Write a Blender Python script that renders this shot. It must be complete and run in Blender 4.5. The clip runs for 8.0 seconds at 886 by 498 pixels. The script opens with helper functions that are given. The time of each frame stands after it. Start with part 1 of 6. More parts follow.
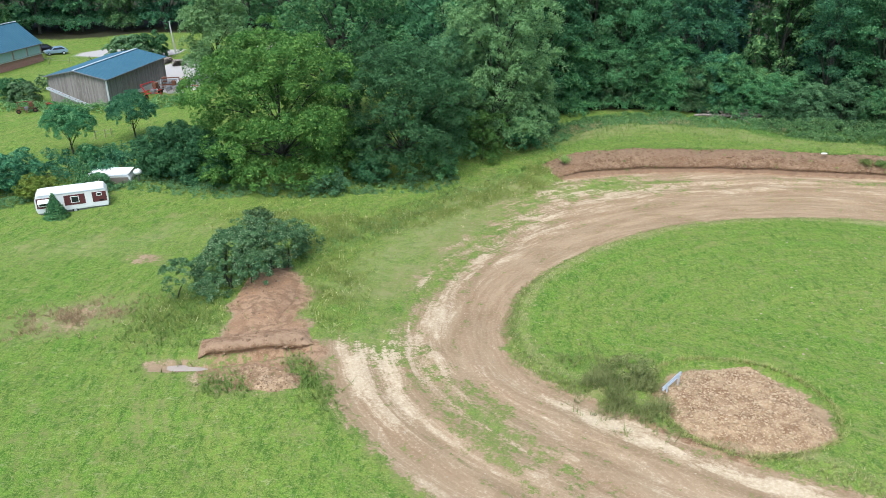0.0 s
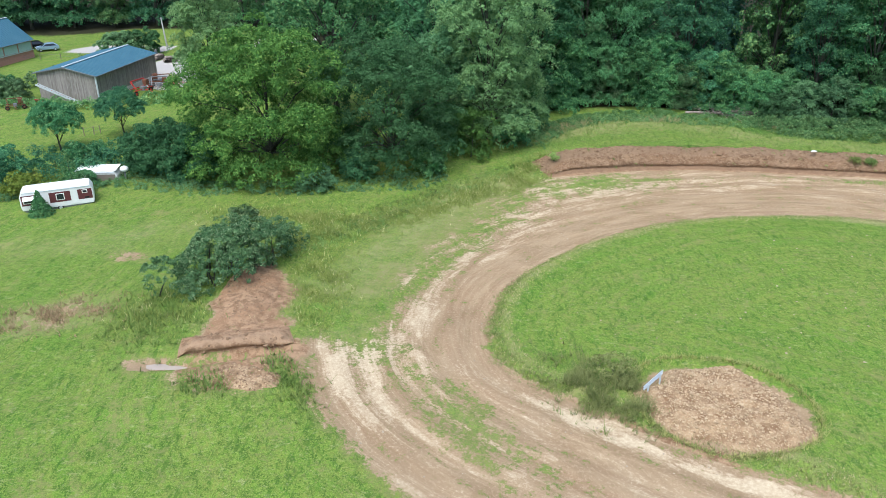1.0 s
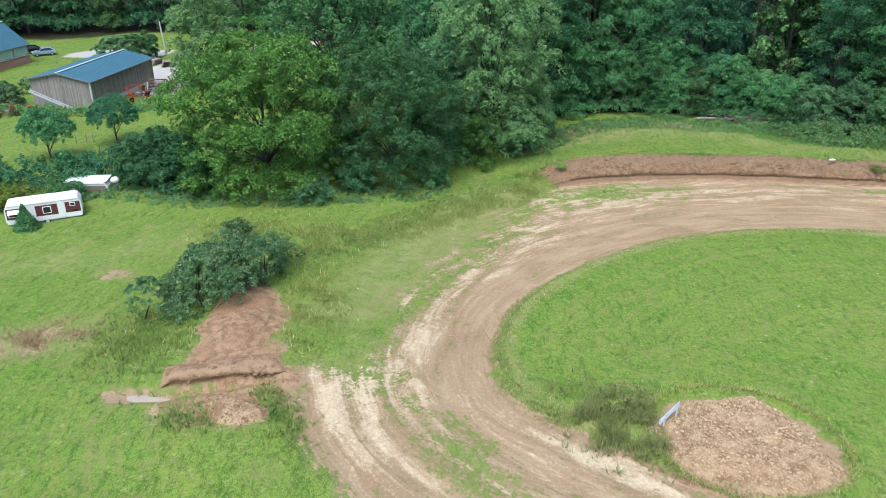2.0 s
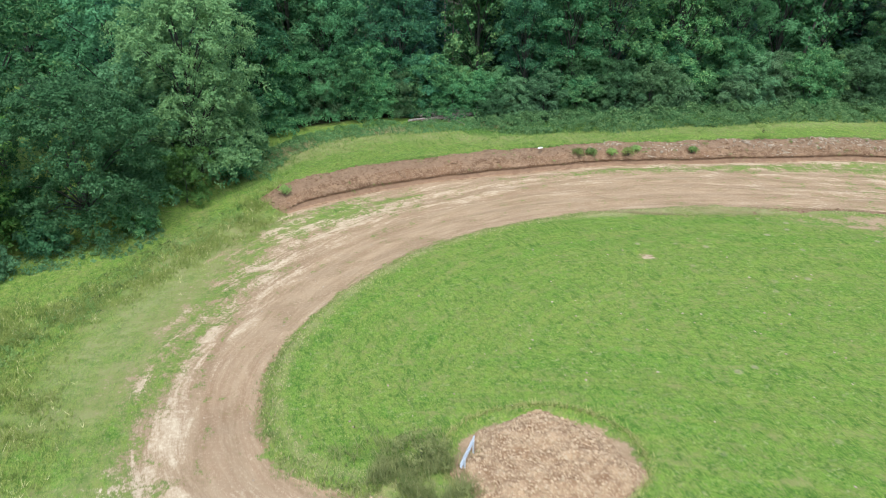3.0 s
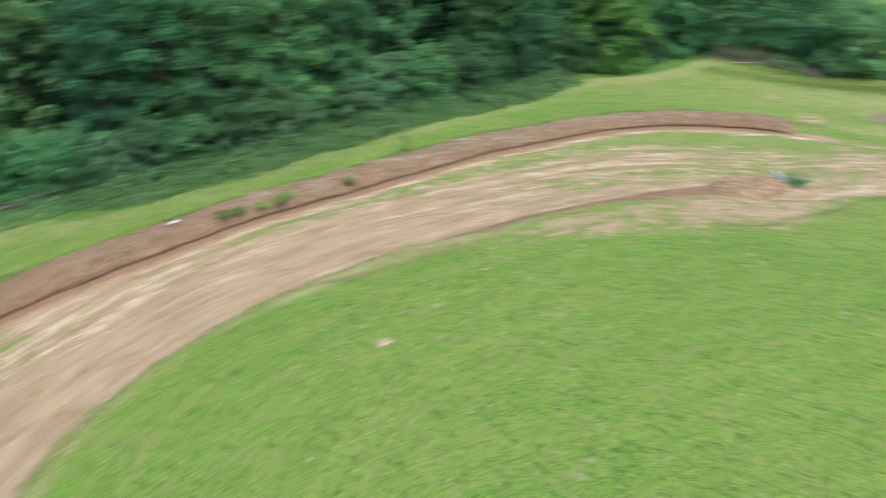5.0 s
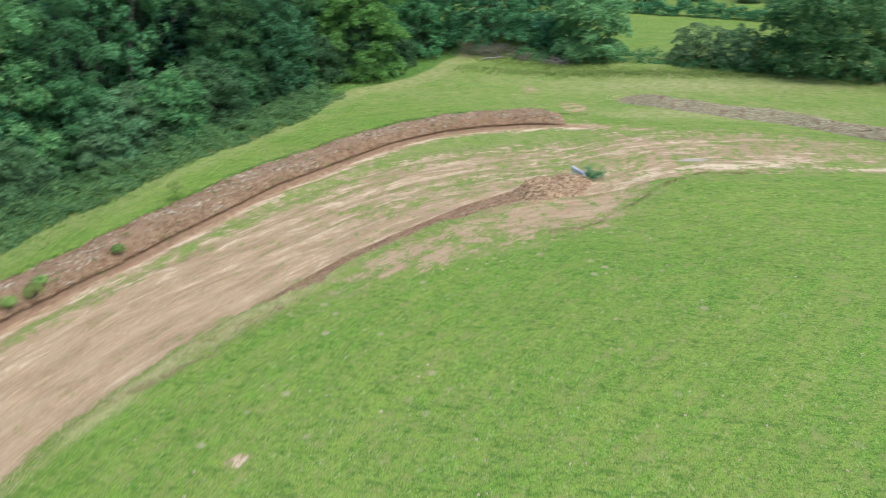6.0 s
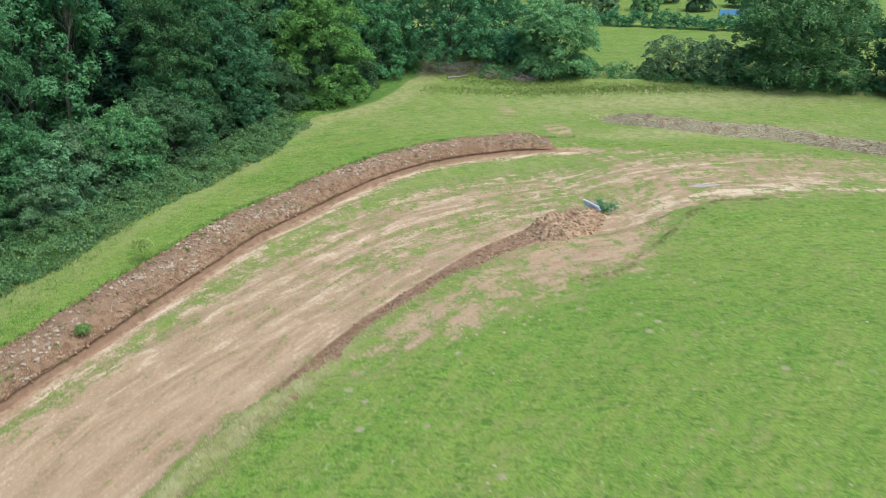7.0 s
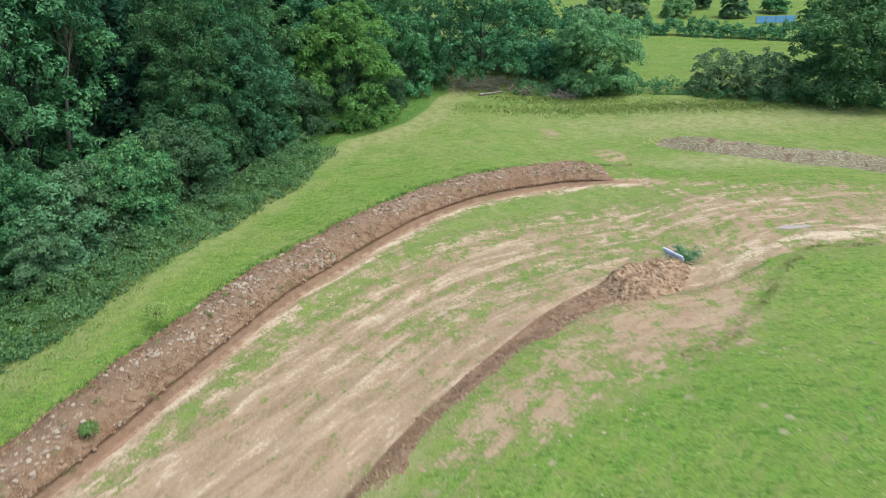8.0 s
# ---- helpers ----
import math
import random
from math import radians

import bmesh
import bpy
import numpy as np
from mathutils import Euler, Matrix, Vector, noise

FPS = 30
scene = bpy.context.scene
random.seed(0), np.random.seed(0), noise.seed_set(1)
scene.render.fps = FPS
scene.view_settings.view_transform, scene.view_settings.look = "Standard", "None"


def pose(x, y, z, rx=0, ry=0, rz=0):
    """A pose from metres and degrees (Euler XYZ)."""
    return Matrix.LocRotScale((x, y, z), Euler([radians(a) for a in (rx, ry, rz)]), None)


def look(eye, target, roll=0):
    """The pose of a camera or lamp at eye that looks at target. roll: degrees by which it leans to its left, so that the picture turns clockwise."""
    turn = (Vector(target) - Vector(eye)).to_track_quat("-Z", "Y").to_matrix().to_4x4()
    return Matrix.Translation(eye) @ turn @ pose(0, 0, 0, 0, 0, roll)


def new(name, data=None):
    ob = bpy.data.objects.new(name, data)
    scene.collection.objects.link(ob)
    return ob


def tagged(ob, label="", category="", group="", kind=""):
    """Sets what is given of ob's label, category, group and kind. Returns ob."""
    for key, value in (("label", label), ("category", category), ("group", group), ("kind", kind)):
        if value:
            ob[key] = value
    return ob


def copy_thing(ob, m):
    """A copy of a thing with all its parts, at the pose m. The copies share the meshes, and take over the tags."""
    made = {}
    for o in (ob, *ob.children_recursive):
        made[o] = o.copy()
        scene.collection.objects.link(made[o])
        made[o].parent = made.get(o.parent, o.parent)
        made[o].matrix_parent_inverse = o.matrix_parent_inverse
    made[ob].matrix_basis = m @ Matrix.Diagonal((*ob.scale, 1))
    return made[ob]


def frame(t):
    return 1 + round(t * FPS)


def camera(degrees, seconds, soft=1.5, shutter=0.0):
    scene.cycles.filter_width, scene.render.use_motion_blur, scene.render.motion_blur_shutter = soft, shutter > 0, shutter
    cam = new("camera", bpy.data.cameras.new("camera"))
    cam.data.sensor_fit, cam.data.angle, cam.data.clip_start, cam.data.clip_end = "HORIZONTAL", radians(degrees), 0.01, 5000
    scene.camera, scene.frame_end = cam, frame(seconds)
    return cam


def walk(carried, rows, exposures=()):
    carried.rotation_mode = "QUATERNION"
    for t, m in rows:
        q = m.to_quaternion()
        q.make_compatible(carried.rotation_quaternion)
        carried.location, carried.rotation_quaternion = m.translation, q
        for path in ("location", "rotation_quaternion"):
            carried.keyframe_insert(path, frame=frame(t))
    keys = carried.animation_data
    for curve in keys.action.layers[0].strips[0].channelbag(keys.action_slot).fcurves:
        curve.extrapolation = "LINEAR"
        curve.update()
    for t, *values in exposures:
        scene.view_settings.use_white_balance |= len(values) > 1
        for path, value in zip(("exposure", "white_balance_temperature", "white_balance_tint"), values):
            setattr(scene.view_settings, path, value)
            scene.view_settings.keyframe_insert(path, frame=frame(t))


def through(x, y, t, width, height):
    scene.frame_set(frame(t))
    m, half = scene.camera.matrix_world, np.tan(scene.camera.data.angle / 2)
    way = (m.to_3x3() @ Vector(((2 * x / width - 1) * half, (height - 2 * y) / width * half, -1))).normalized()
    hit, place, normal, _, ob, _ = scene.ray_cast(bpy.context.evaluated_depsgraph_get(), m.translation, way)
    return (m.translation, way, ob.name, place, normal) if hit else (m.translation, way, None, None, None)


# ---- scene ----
cam = camera(60.2, 8.0, soft=0.65, shutter=0.5)
PATH = [
    (0, (1.572, -0.152, 29.515), (1.516, 1.651, 28.65), 0.3),
    (0.5, (2.381, -0.256, 29.526), (2.334, 1.547, 28.661), 0.4),
    (1, (2.696, 0.154, 29.491), (2.644, 1.953, 28.619), 0.4),
    (2.3, (2.894, 5.152, 29.258), (2.826, 6.951, 28.388), 0.1),
    (2.5, (2.626, 6.277, 29.252), (2.835, 8.067, 28.383), 0.3),
    (2.7, (2.097, 7.698, 29.256), (2.63, 9.421, 28.393), 0.2),
    (2.9, (1.729, 9.281, 29.228), (2.376, 10.966, 28.367), 0.3),
    (3, (1.665, 10.125, 29.217), (2.316, 11.807, 28.353), 0.3),
    (3.3, (1.833, 12.743, 29.169), (2.584, 14.382, 28.303), 0.1),
    (3.5, (1.951, 14.495, 29.137), (2.835, 16.067, 28.271), 0.2),
    (4, (2.483, 19.266, 28.918), (3.366, 20.838, 28.054), 0.2),
    (4.5, (3.687, 24.3, 28.708), (4.572, 25.871, 27.844), 0.3),
    (4.7, (4.402, 26.535, 28.649), (5.524, 27.947, 27.784), -0.3),
    (4.8, (4.801, 27.691, 28.624), (6.053, 28.993, 27.766), -0.4),
    (4.9, (5.191, 28.832, 28.604), (6.562, 30.002, 27.737), -0.7),
    (5, (5.578, 29.935, 28.588), (7.052, 30.969, 27.718), -0.8),
    (5.1, (5.987, 30.995, 28.576), (7.553, 31.891, 27.713), -1.0),
    (5.2, (6.469, 32.02, 28.561), (8.056, 32.866, 27.686), -1.2),
    (6.3, (12.748, 42.97, 28.085), (14.531, 43.246, 27.223), -1.5),
    (6.5, (14.082, 44.828, 28.08), (15.871, 45.064, 27.218), -1.6),
    (7, (18.145, 48.76, 28.175), (19.935, 48.996, 27.314), -1.6),
    (7.5, (22.815, 51.951, 28.271), (24.604, 52.188, 27.409), -1.7),
    (8, (27.894, 54.68, 28.31), (29.685, 54.915, 27.45), -1.8),
]
walk(cam, [(t, look(eye, target, roll)) for t, eye, target, roll in PATH], [(0, 1.42, 5920, 8), (4.5, 1.45, 5920, 8), (6.3, 1.36, 5920, 8), (8, 1.36, 5920, 8)])

# ---- light ----
world = bpy.data.worlds.new("overcast_sky")
scene.world = world
world.use_nodes = True
wn = world.node_tree.nodes
sky = wn.new("ShaderNodeTexSky")
sky.sky_type = "NISHITA"
sky.sun_disc = False
sky.sun_elevation, sky.sun_rotation = radians(64), radians(200)
sky.air_density, sky.dust_density = 1.0, 3.0
world.node_tree.links.new(sky.outputs[0], wn["Background"].inputs[0])
wn["Background"].inputs[1].default_value = 0.085
sun = new("sun", bpy.data.lights.new("sun", "SUN"))
sun.data.energy, sun.data.angle, sun.data.color = 1.5, radians(50), (1.0, 0.975, 0.93)
sun.matrix_world = look((0, 0, 60), (math.sin(radians(20)) * 40, math.cos(radians(20)) * 40, 60 - 40 * math.tan(radians(64))))


# ---- materials ----
class Nodes:
    """A short hand for building a node material."""

    def __init__(self, name, rough=0.9, spec=0.2):
        self.mat = bpy.data.materials.new(name)
        self.mat.use_nodes = True
        self.tree = self.mat.node_tree
        self.bsdf = self.tree.nodes["Principled BSDF"]
        self.out = self.tree.nodes["Material Output"]
        self.bsdf.inputs["Roughness"].default_value = rough
        self.bsdf.inputs["Specular IOR Level"].default_value = spec

    def put(self, socket, value):
        if isinstance(value, bpy.types.NodeSocket):
            self.tree.links.new(value, socket)
        else:
            socket.default_value = (*value, 1.0) if isinstance(value, tuple) and len(value) == 3 and socket.type == "RGBA" else value

    def node(self, kind, **inputs):
        n = self.tree.nodes.new(kind)
        for key, value in inputs.items():
            self.put(n.inputs[key], value)
        return n

    def math(self, op, a, b=0.0, clamp=False):
        n = self.tree.nodes.new("ShaderNodeMath")
        n.operation, n.use_clamp = op, clamp
        self.put(n.inputs[0], a)
        self.put(n.inputs[1], b)
        return n.outputs[0]

    def mix(self, f, a, b):
        n = self.tree.nodes.new("ShaderNodeMix")
        n.data_type = "RGBA"
        self.put(n.inputs[0], f)
        self.put(n.inputs[6], a)
        self.put(n.inputs[7], b)
        return n.outputs[2]

    def step(self, x, lo, hi, a=0.0, b=1.0):
        n = self.tree.nodes.new("ShaderNodeMapRange")
        n.interpolation_type = "SMOOTHSTEP"
        for i, v in enumerate((x, lo, hi, a, b)):
            self.put(n.inputs[i], v)
        return n.outputs[0]

    def coord(self, kind="Object", scale=(1, 1, 1), turn=0.0):
        c = self.tree.nodes.new("ShaderNodeTexCoord")
        m = self.tree.nodes.new("ShaderNodeMapping")
        m.inputs["Scale"].default_value = scale
        m.inputs["Rotation"].default_value = (0, 0, radians(turn))
        self.tree.links.new(c.outputs[kind], m.inputs[0])
        return m.outputs[0]

    def noise(self, at, scale, detail=4.0, rough=0.55, warp=0.0):
        n = self.tree.nodes.new("ShaderNodeTexNoise")
        self.put(n.inputs["Vector"], at)
        for key, value in (("Scale", scale), ("Detail", detail), ("Roughness", rough), ("Distortion", warp)):
            n.inputs[key].default_value = value
        return n.outputs[0]

    def attr(self, name):
        n = self.tree.nodes.new("ShaderNodeAttribute")
        n.attribute_name = name
        return n.outputs["Fac"]

    def vec(self, x, y, z=0.0):
        n = self.tree.nodes.new("ShaderNodeCombineXYZ")
        for i, v in enumerate((x, y, z)):
            self.put(n.inputs[i], v)
        return n.outputs[0]

    def bump(self, height, strength=0.5, distance=0.05):
        n = self.tree.nodes.new("ShaderNodeBump")
        n.inputs["Strength"].default_value, n.inputs["Distance"].default_value = strength, distance
        self.put(n.inputs["Height"], height)
        self.tree.links.new(n.outputs[0], self.bsdf.inputs["Normal"])

    def colour(self, value):
        self.put(self.bsdf.inputs["Base Color"], value)
        return self.mat


def plain(name, colour, rough=0.6, metal=0.0, wear=0.25, scale=3.0, other=None, spec=0.4):
    """A painted or raw surface: its colour with stains at two scales and a fine relief."""
    n = Nodes(name, rough, spec)
    at = n.coord()
    a, b = n.noise(at, scale, 5), n.noise(at, scale * 12, 3)
    other = other or tuple(c * 0.55 for c in colour)
    f = n.math("MULTIPLY", n.step(n.math("ADD", n.math("MULTIPLY", a, 0.7), n.math("MULTIPLY", b, 0.3)), 0.35, 0.75), wear)
    n.bsdf.inputs["Metallic"].default_value = metal
    n.bump(b, 0.15, 0.01)
    return n.colour(n.mix(f, colour, other))


def leaf_material(name, dark, light, tip=None, shine=0.7, through=0.28):
    """Leaves: each leaf and each plant has its own tone; light passes through."""
    n = Nodes(name, shine, 0.12)
    geo = n.tree.nodes.new("ShaderNodeNewGeometry")
    info = n.tree.nodes.new("ShaderNodeObjectInfo")
    at = n.coord("Object")
    f = n.math("ADD", n.math("MULTIPLY", geo.outputs["Random Per Island"], 0.42), n.math("MULTIPLY", n.noise(at, 0.5, 3), 0.85))
    f = n.step(f, 0.2, 0.95)
    c = n.mix(f, dark, light)
    if tip:
        c = n.mix(n.step(n.math("MULTIPLY", geo.outputs["Random Per Island"], n.noise(at, 0.8, 2)), 0.33, 0.5), c, tip)
    v = n.math("ADD", n.math("MULTIPLY", info.outputs["Random"], 0.75), 0.75)
    hue = n.tree.nodes.new("ShaderNodeHueSaturation")
    n.put(hue.inputs["Value"], v)
    n.put(hue.inputs["Hue"], n.math("ADD", n.math("MULTIPLY", n.math("FRACT", n.math("MULTIPLY", info.outputs["Random"], 7.3)), 0.04), 0.468))
    n.put(hue.inputs["Color"], c)
    n.colour(hue.outputs[0])
    back = n.tree.nodes.new("ShaderNodeBsdfTranslucent")
    n.put(back.inputs[0], hue.outputs[0])
    mix = n.tree.nodes.new("ShaderNodeMixShader")
    mix.inputs[0].default_value = through
    n.tree.links.new(n.bsdf.outputs[0], mix.inputs[1])
    n.tree.links.new(back.outputs[0], mix.inputs[2])
    n.tree.links.new(mix.outputs[0], n.out.inputs[0])
    return n.mat


def soil_colours(n, at, tone=1.0):
    """Raw reddish-brown earth with paler crumbs and stones."""
    big, mid, fine = n.noise(at, 0.25, 4), n.noise(at, 1.6, 5, 0.65), n.noise(at, 9.0, 4, 0.7)
    c = n.mix(n.step(mid, 0.4, 0.6), tuple(tone * v for v in (0.165, 0.1, 0.057)), tuple(tone * v for v in (0.285, 0.187, 0.112)))
    c = n.mix(n.step(big, 0.45, 0.7), c, tuple(tone * v for v in (0.225, 0.134, 0.076)))
    c = n.mix(n.step(fine, 0.53, 0.66), c, (0.34, 0.24, 0.15))
    return c, mid, fine


def ground_material():
    n = Nodes("ground_grass_and_earth", 0.95, 0.1)
    at = n.coord()
    u, v = n.attr("along"), n.attr("across")
    streak = n.noise(n.vec(n.math("MULTIPLY", u, 0.22), n.math("MULTIPLY", v, 0.8)), 1.0, 8, 0.7, 0.5)
    rut = n.noise(n.vec(n.math("MULTIPLY", u, 0.05), n.math("MULTIPLY", v, 1.9), 3.0), 1.0, 4, 0.6)
    patch = n.noise(at, 0.33, 6, 0.68, 0.4)
    blot = n.noise(at, 0.9, 7, 0.74)
    fine = n.noise(at, 5.0, 6, 0.75)
    grain = n.noise(at, 24.0, 3, 0.7)
    wide = n.noise(at, 0.045, 3, 0.5)
    # mown grass
    blade = n.noise(n.coord("Object", (1, 0.65, 1), 24), 3.2, 5, 0.7, 0.5)
    speck = n.noise(at, 11.0, 3, 0.6)
    mottle = n.noise(at, 0.6, 7, 0.72, 0.6)
    swath = n.noise(n.vec(n.math("MULTIPLY", u, 0.035), n.math("MULTIPLY", v, 0.6), 7.0), 1.0, 5, 0.62, 0.25)
    rows = n.noise(n.vec(n.math("MULTIPLY", u, 0.12), n.math("MULTIPLY", v, 2.4), 11.0), 1.0, 4, 0.65, 0.3)
    broad = n.math("ADD", n.math("MULTIPLY", wide, 0.55), n.math("MULTIPLY", patch, 0.45))
    g = n.mix(n.step(broad, 0.42, 0.58), (0.05, 0.14, 0.014), (0.088, 0.168, 0.022))
    g = n.mix(n.step(mottle, 0.45, 0.56, 0.0, 0.6), g, (0.125, 0.18, 0.034))
    g = n.mix(n.step(n.noise(at, 0.085, 4, 0.6, 0.6), 0.47, 0.58, 0.0, 0.55), g, (0.15, 0.178, 0.042))
    g = n.mix(n.step(n.noise(at, 0.21, 6, 0.7, 0.8), 0.5, 0.6, 0.0, 0.65), g, (0.062, 0.185, 0.015))
    g = n.mix(n.step(swath, 0.44, 0.57, 0.0, 0.75), g, (0.175, 0.2, 0.046))
    g = n.mix(n.step(rows, 0.5, 0.6, 0.0, 0.6), g, (0.046, 0.108, 0.014))
    g = n.mix(n.step(blade, 0.47, 0.55, 0.0, 0.75), g, (0.12, 0.22, 0.027))
    g = n.mix(n.step(n.noise(at, 2.1, 7, 0.78, 0.4), 0.5, 0.57, 0.0, 0.7), g, (0.034, 0.085, 0.012))
    g = n.mix(n.step(n.math("ADD", n.math("MULTIPLY", blot, 0.3), n.math("MULTIPLY", fine, 0.7)), 0.5, 0.56, 0.0, 0.75), g, (0.04, 0.092, 0.013))
    g = n.mix(n.step(speck, 0.5, 0.6, 0.0, 0.7), g, (0.2, 0.265, 0.055))
    g = n.mix(n.step(grain, 0.5, 0.62, 0.0, 0.5), g, (0.2, 0.26, 0.06))
    tuft = n.noise(n.coord("Object", (1.6, 0.45, 1), 31), 1.5, 6, 0.75, 0.8)
    g = n.mix(n.step(tuft, 0.53, 0.59, 0.0, 0.6), g, (0.04, 0.1, 0.014))
    wisp = n.noise(n.coord("Object", (1.0, 1.8, 1), -34), 1.9, 6, 0.8, 0.8)
    g = n.mix(n.step(wisp, 0.55, 0.66, 0.0, 0.6), g, (0.3, 0.31, 0.15))
    dry = n.step(n.math("ADD", n.attr("dry"), n.math("ADD", n.math("MULTIPLY", patch, 0.5), n.math("MULTIPLY", fine, 0.5))), 0.62, 1.1, 0.0, 0.85)
    g = n.mix(dry, g, n.mix(n.step(blot, 0.42, 0.6), (0.2, 0.205, 0.075), (0.31, 0.29, 0.145)))
    # mole-scrapes and wisps of hay in the turf
    spots = n.tree.nodes.new("ShaderNodeTexVoronoi")
    n.put(spots.inputs["Vector"], at)
    spots.inputs["Scale"].default_value = 0.42
    spot = n.step(n.math("ADD", spots.outputs["Distance"], n.math("MULTIPLY", fine, 0.16)), 0.24, 0.15)
    spot = n.math("MULTIPLY", spot, n.step(n.math("ADD", n.attr("moles"), n.noise(at, 0.16, 3)), 0.62, 0.9))
    g = n.mix(n.math("MULTIPLY", spot, 0.6), g, (0.3, 0.25, 0.17))
    lush = n.step(n.math("ADD", n.attr("lush"), n.math("MULTIPLY", blot, 0.6)), 0.65, 1.05)
    g = n.mix(lush, g, n.mix(n.step(fine, 0.35, 0.7), (0.04, 0.095, 0.016), (0.11, 0.2, 0.04)))
    # earth of the track
    e = n.mix(n.step(streak, 0.36, 0.62), (0.235, 0.162, 0.094), (0.325, 0.238, 0.145))
    e = n.mix(n.step(rut, 0.48, 0.66, 0.0, 0.4), e, (0.225, 0.138, 0.08))
    e = n.mix(n.step(patch, 0.46, 0.64, 0.0, 0.4), e, (0.27, 0.2, 0.125))
    e = n.mix(n.step(fine, 0.5, 0.62, 0.0, 0.45), e, (0.38, 0.29, 0.19))
    pale_at = n.math("ADD", n.attr("pale"), n.math("ADD", n.math("MULTIPLY", n.math("SUBTRACT", streak, 0.5), 2.6), n.math("ADD", n.math("MULTIPLY", n.math("SUBTRACT", blot, 0.5), 1.0), n.math("MULTIPLY", n.math("SUBTRACT", fine, 0.5), 0.8))))
    pale = n.step(pale_at, 0.36, 0.95)
    e = n.mix(pale, e, n.mix(n.step(fine, 0.4, 0.7), (0.42, 0.335, 0.22), (0.53, 0.44, 0.305)))
    red, mid, crumb = soil_colours(n, at, 1.1)
    raw = n.step(n.math("ADD", n.attr("raw"), n.math("MULTIPLY", n.math("SUBTRACT", blot, 0.5), 0.9)), 0.4, 0.6)
    e = n.mix(raw, e, red)
    rag = n.math("ADD", n.math("MULTIPLY", blot, 0.45), n.math("ADD", n.math("MULTIPLY", fine, 0.35), n.math("MULTIPLY", patch, 0.2)))
    ragged = n.math("ADD", n.math("MULTIPLY", n.math("SUBTRACT", streak, 0.5), 1.5), n.math("MULTIPLY", n.math("SUBTRACT", rag, 0.5), 5.0))
    bare_at = n.math("ADD", n.attr("bare"), n.math("MULTIPLY", ragged, n.step(n.attr("bare"), 0.02, 0.34)))
    bare = n.step(bare_at, 0.38, 0.62)
    # worn and yellowed turf, thinner still where wheels pass
    g = n.mix(n.step(ragged, 0.02, 0.62, 0.0, 0.75), g, (0.205, 0.205, 0.075))
    g = n.mix(n.step(bare_at, 0.0, 0.42, 0.0, 0.6), g, (0.185, 0.19, 0.07))
    c = n.mix(bare, g, e)
    # leaf litter under the trees, near black with their shade painted in
    floor = n.step(n.math("ADD", n.attr("shaded_litter"), n.math("MULTIPLY", blot, 0.4)), 0.6, 0.9)
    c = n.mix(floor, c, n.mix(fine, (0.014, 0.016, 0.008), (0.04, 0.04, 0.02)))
    yard = n.step(n.math("ADD", n.attr("gravel"), n.math("MULTIPLY", fine, 0.3)), 0.55, 0.75)
    c = n.mix(yard, c, n.mix(fine, (0.3, 0.28, 0.26), (0.45, 0.43, 0.41)))
    rough_grass = n.math("MULTIPLY", n.math("SUBTRACT", 1.0, bare), n.math("ADD", blade, fine))
    n.bump(n.math("ADD", n.math("MULTIPLY", rough_grass, 0.8), n.math("ADD", n.math("MULTIPLY", crumb, 0.5), n.math("MULTIPLY", rut, 0.4))), 0.45, 0.07)
    return n.colour(c)


def spoil_material(name, tone):
    n = Nodes(name, 0.95, 0.1)
    at = n.coord()
    c, mid, fine = soil_colours(n, at, tone)
    layer = n.math("ADD", n.attr("layer"), n.math("MULTIPLY", n.math("SUBTRACT", mid, 0.5), 0.5))
    c = n.mix(n.step(layer, 0.78, 0.95, 0.0, 0.55), c, tuple(tone * v for v in (0.26, 0.18, 0.115)))
    c = n.mix(n.step(layer, 0.34, 0.2, 0.0, 0.6), c, tuple(tone * v for v in (0.26, 0.165, 0.102)))
    n.bump(n.math("ADD", mid, fine), 0.9, 0.14)
    return n.colour(c)


def hay_bank_material():
    n = Nodes("hay_covered_earth", 0.95, 0.1)
    at = n.coord()
    mid, fine = n.noise(at, 1.1, 6, 0.7), n.noise(n.coord("Object", (1, 1, 2)), 7.0, 5, 0.7)
    c = n.mix(n.step(fine, 0.42, 0.6), (0.12, 0.1, 0.055), (0.36, 0.33, 0.21))
    c = n.mix(n.step(mid, 0.5, 0.62, 0.0, 0.8), c, (0.17, 0.11, 0.075))
    n.bump(n.math("ADD", mid, fine), 0.8, 0.1)
    return n.colour(c)


def clod_material(name, a, b):
    n = Nodes(name, 0.95, 0.1)
    at = n.coord()
    geo = n.tree.nodes.new("ShaderNodeNewGeometry")
    fine = n.noise(at, 9.0, 4)
    c = n.mix(n.math("MULTIPLY", n.math("ADD", geo.outputs["Random Per Island"], fine), 0.5), a, b)
    n.bump(fine, 0.6, 0.03)
    return n.colour(c)


def bark_material(name, a, b):
    n = Nodes(name, 0.9, 0.15)
    at = n.coord("Object", (1, 1, 0.2))
    f = n.noise(at, 7.0, 5, 0.65)
    n.bump(f, 0.7, 0.05)
    return n.colour(n.mix(n.step(f, 0.3, 0.7), a, b))


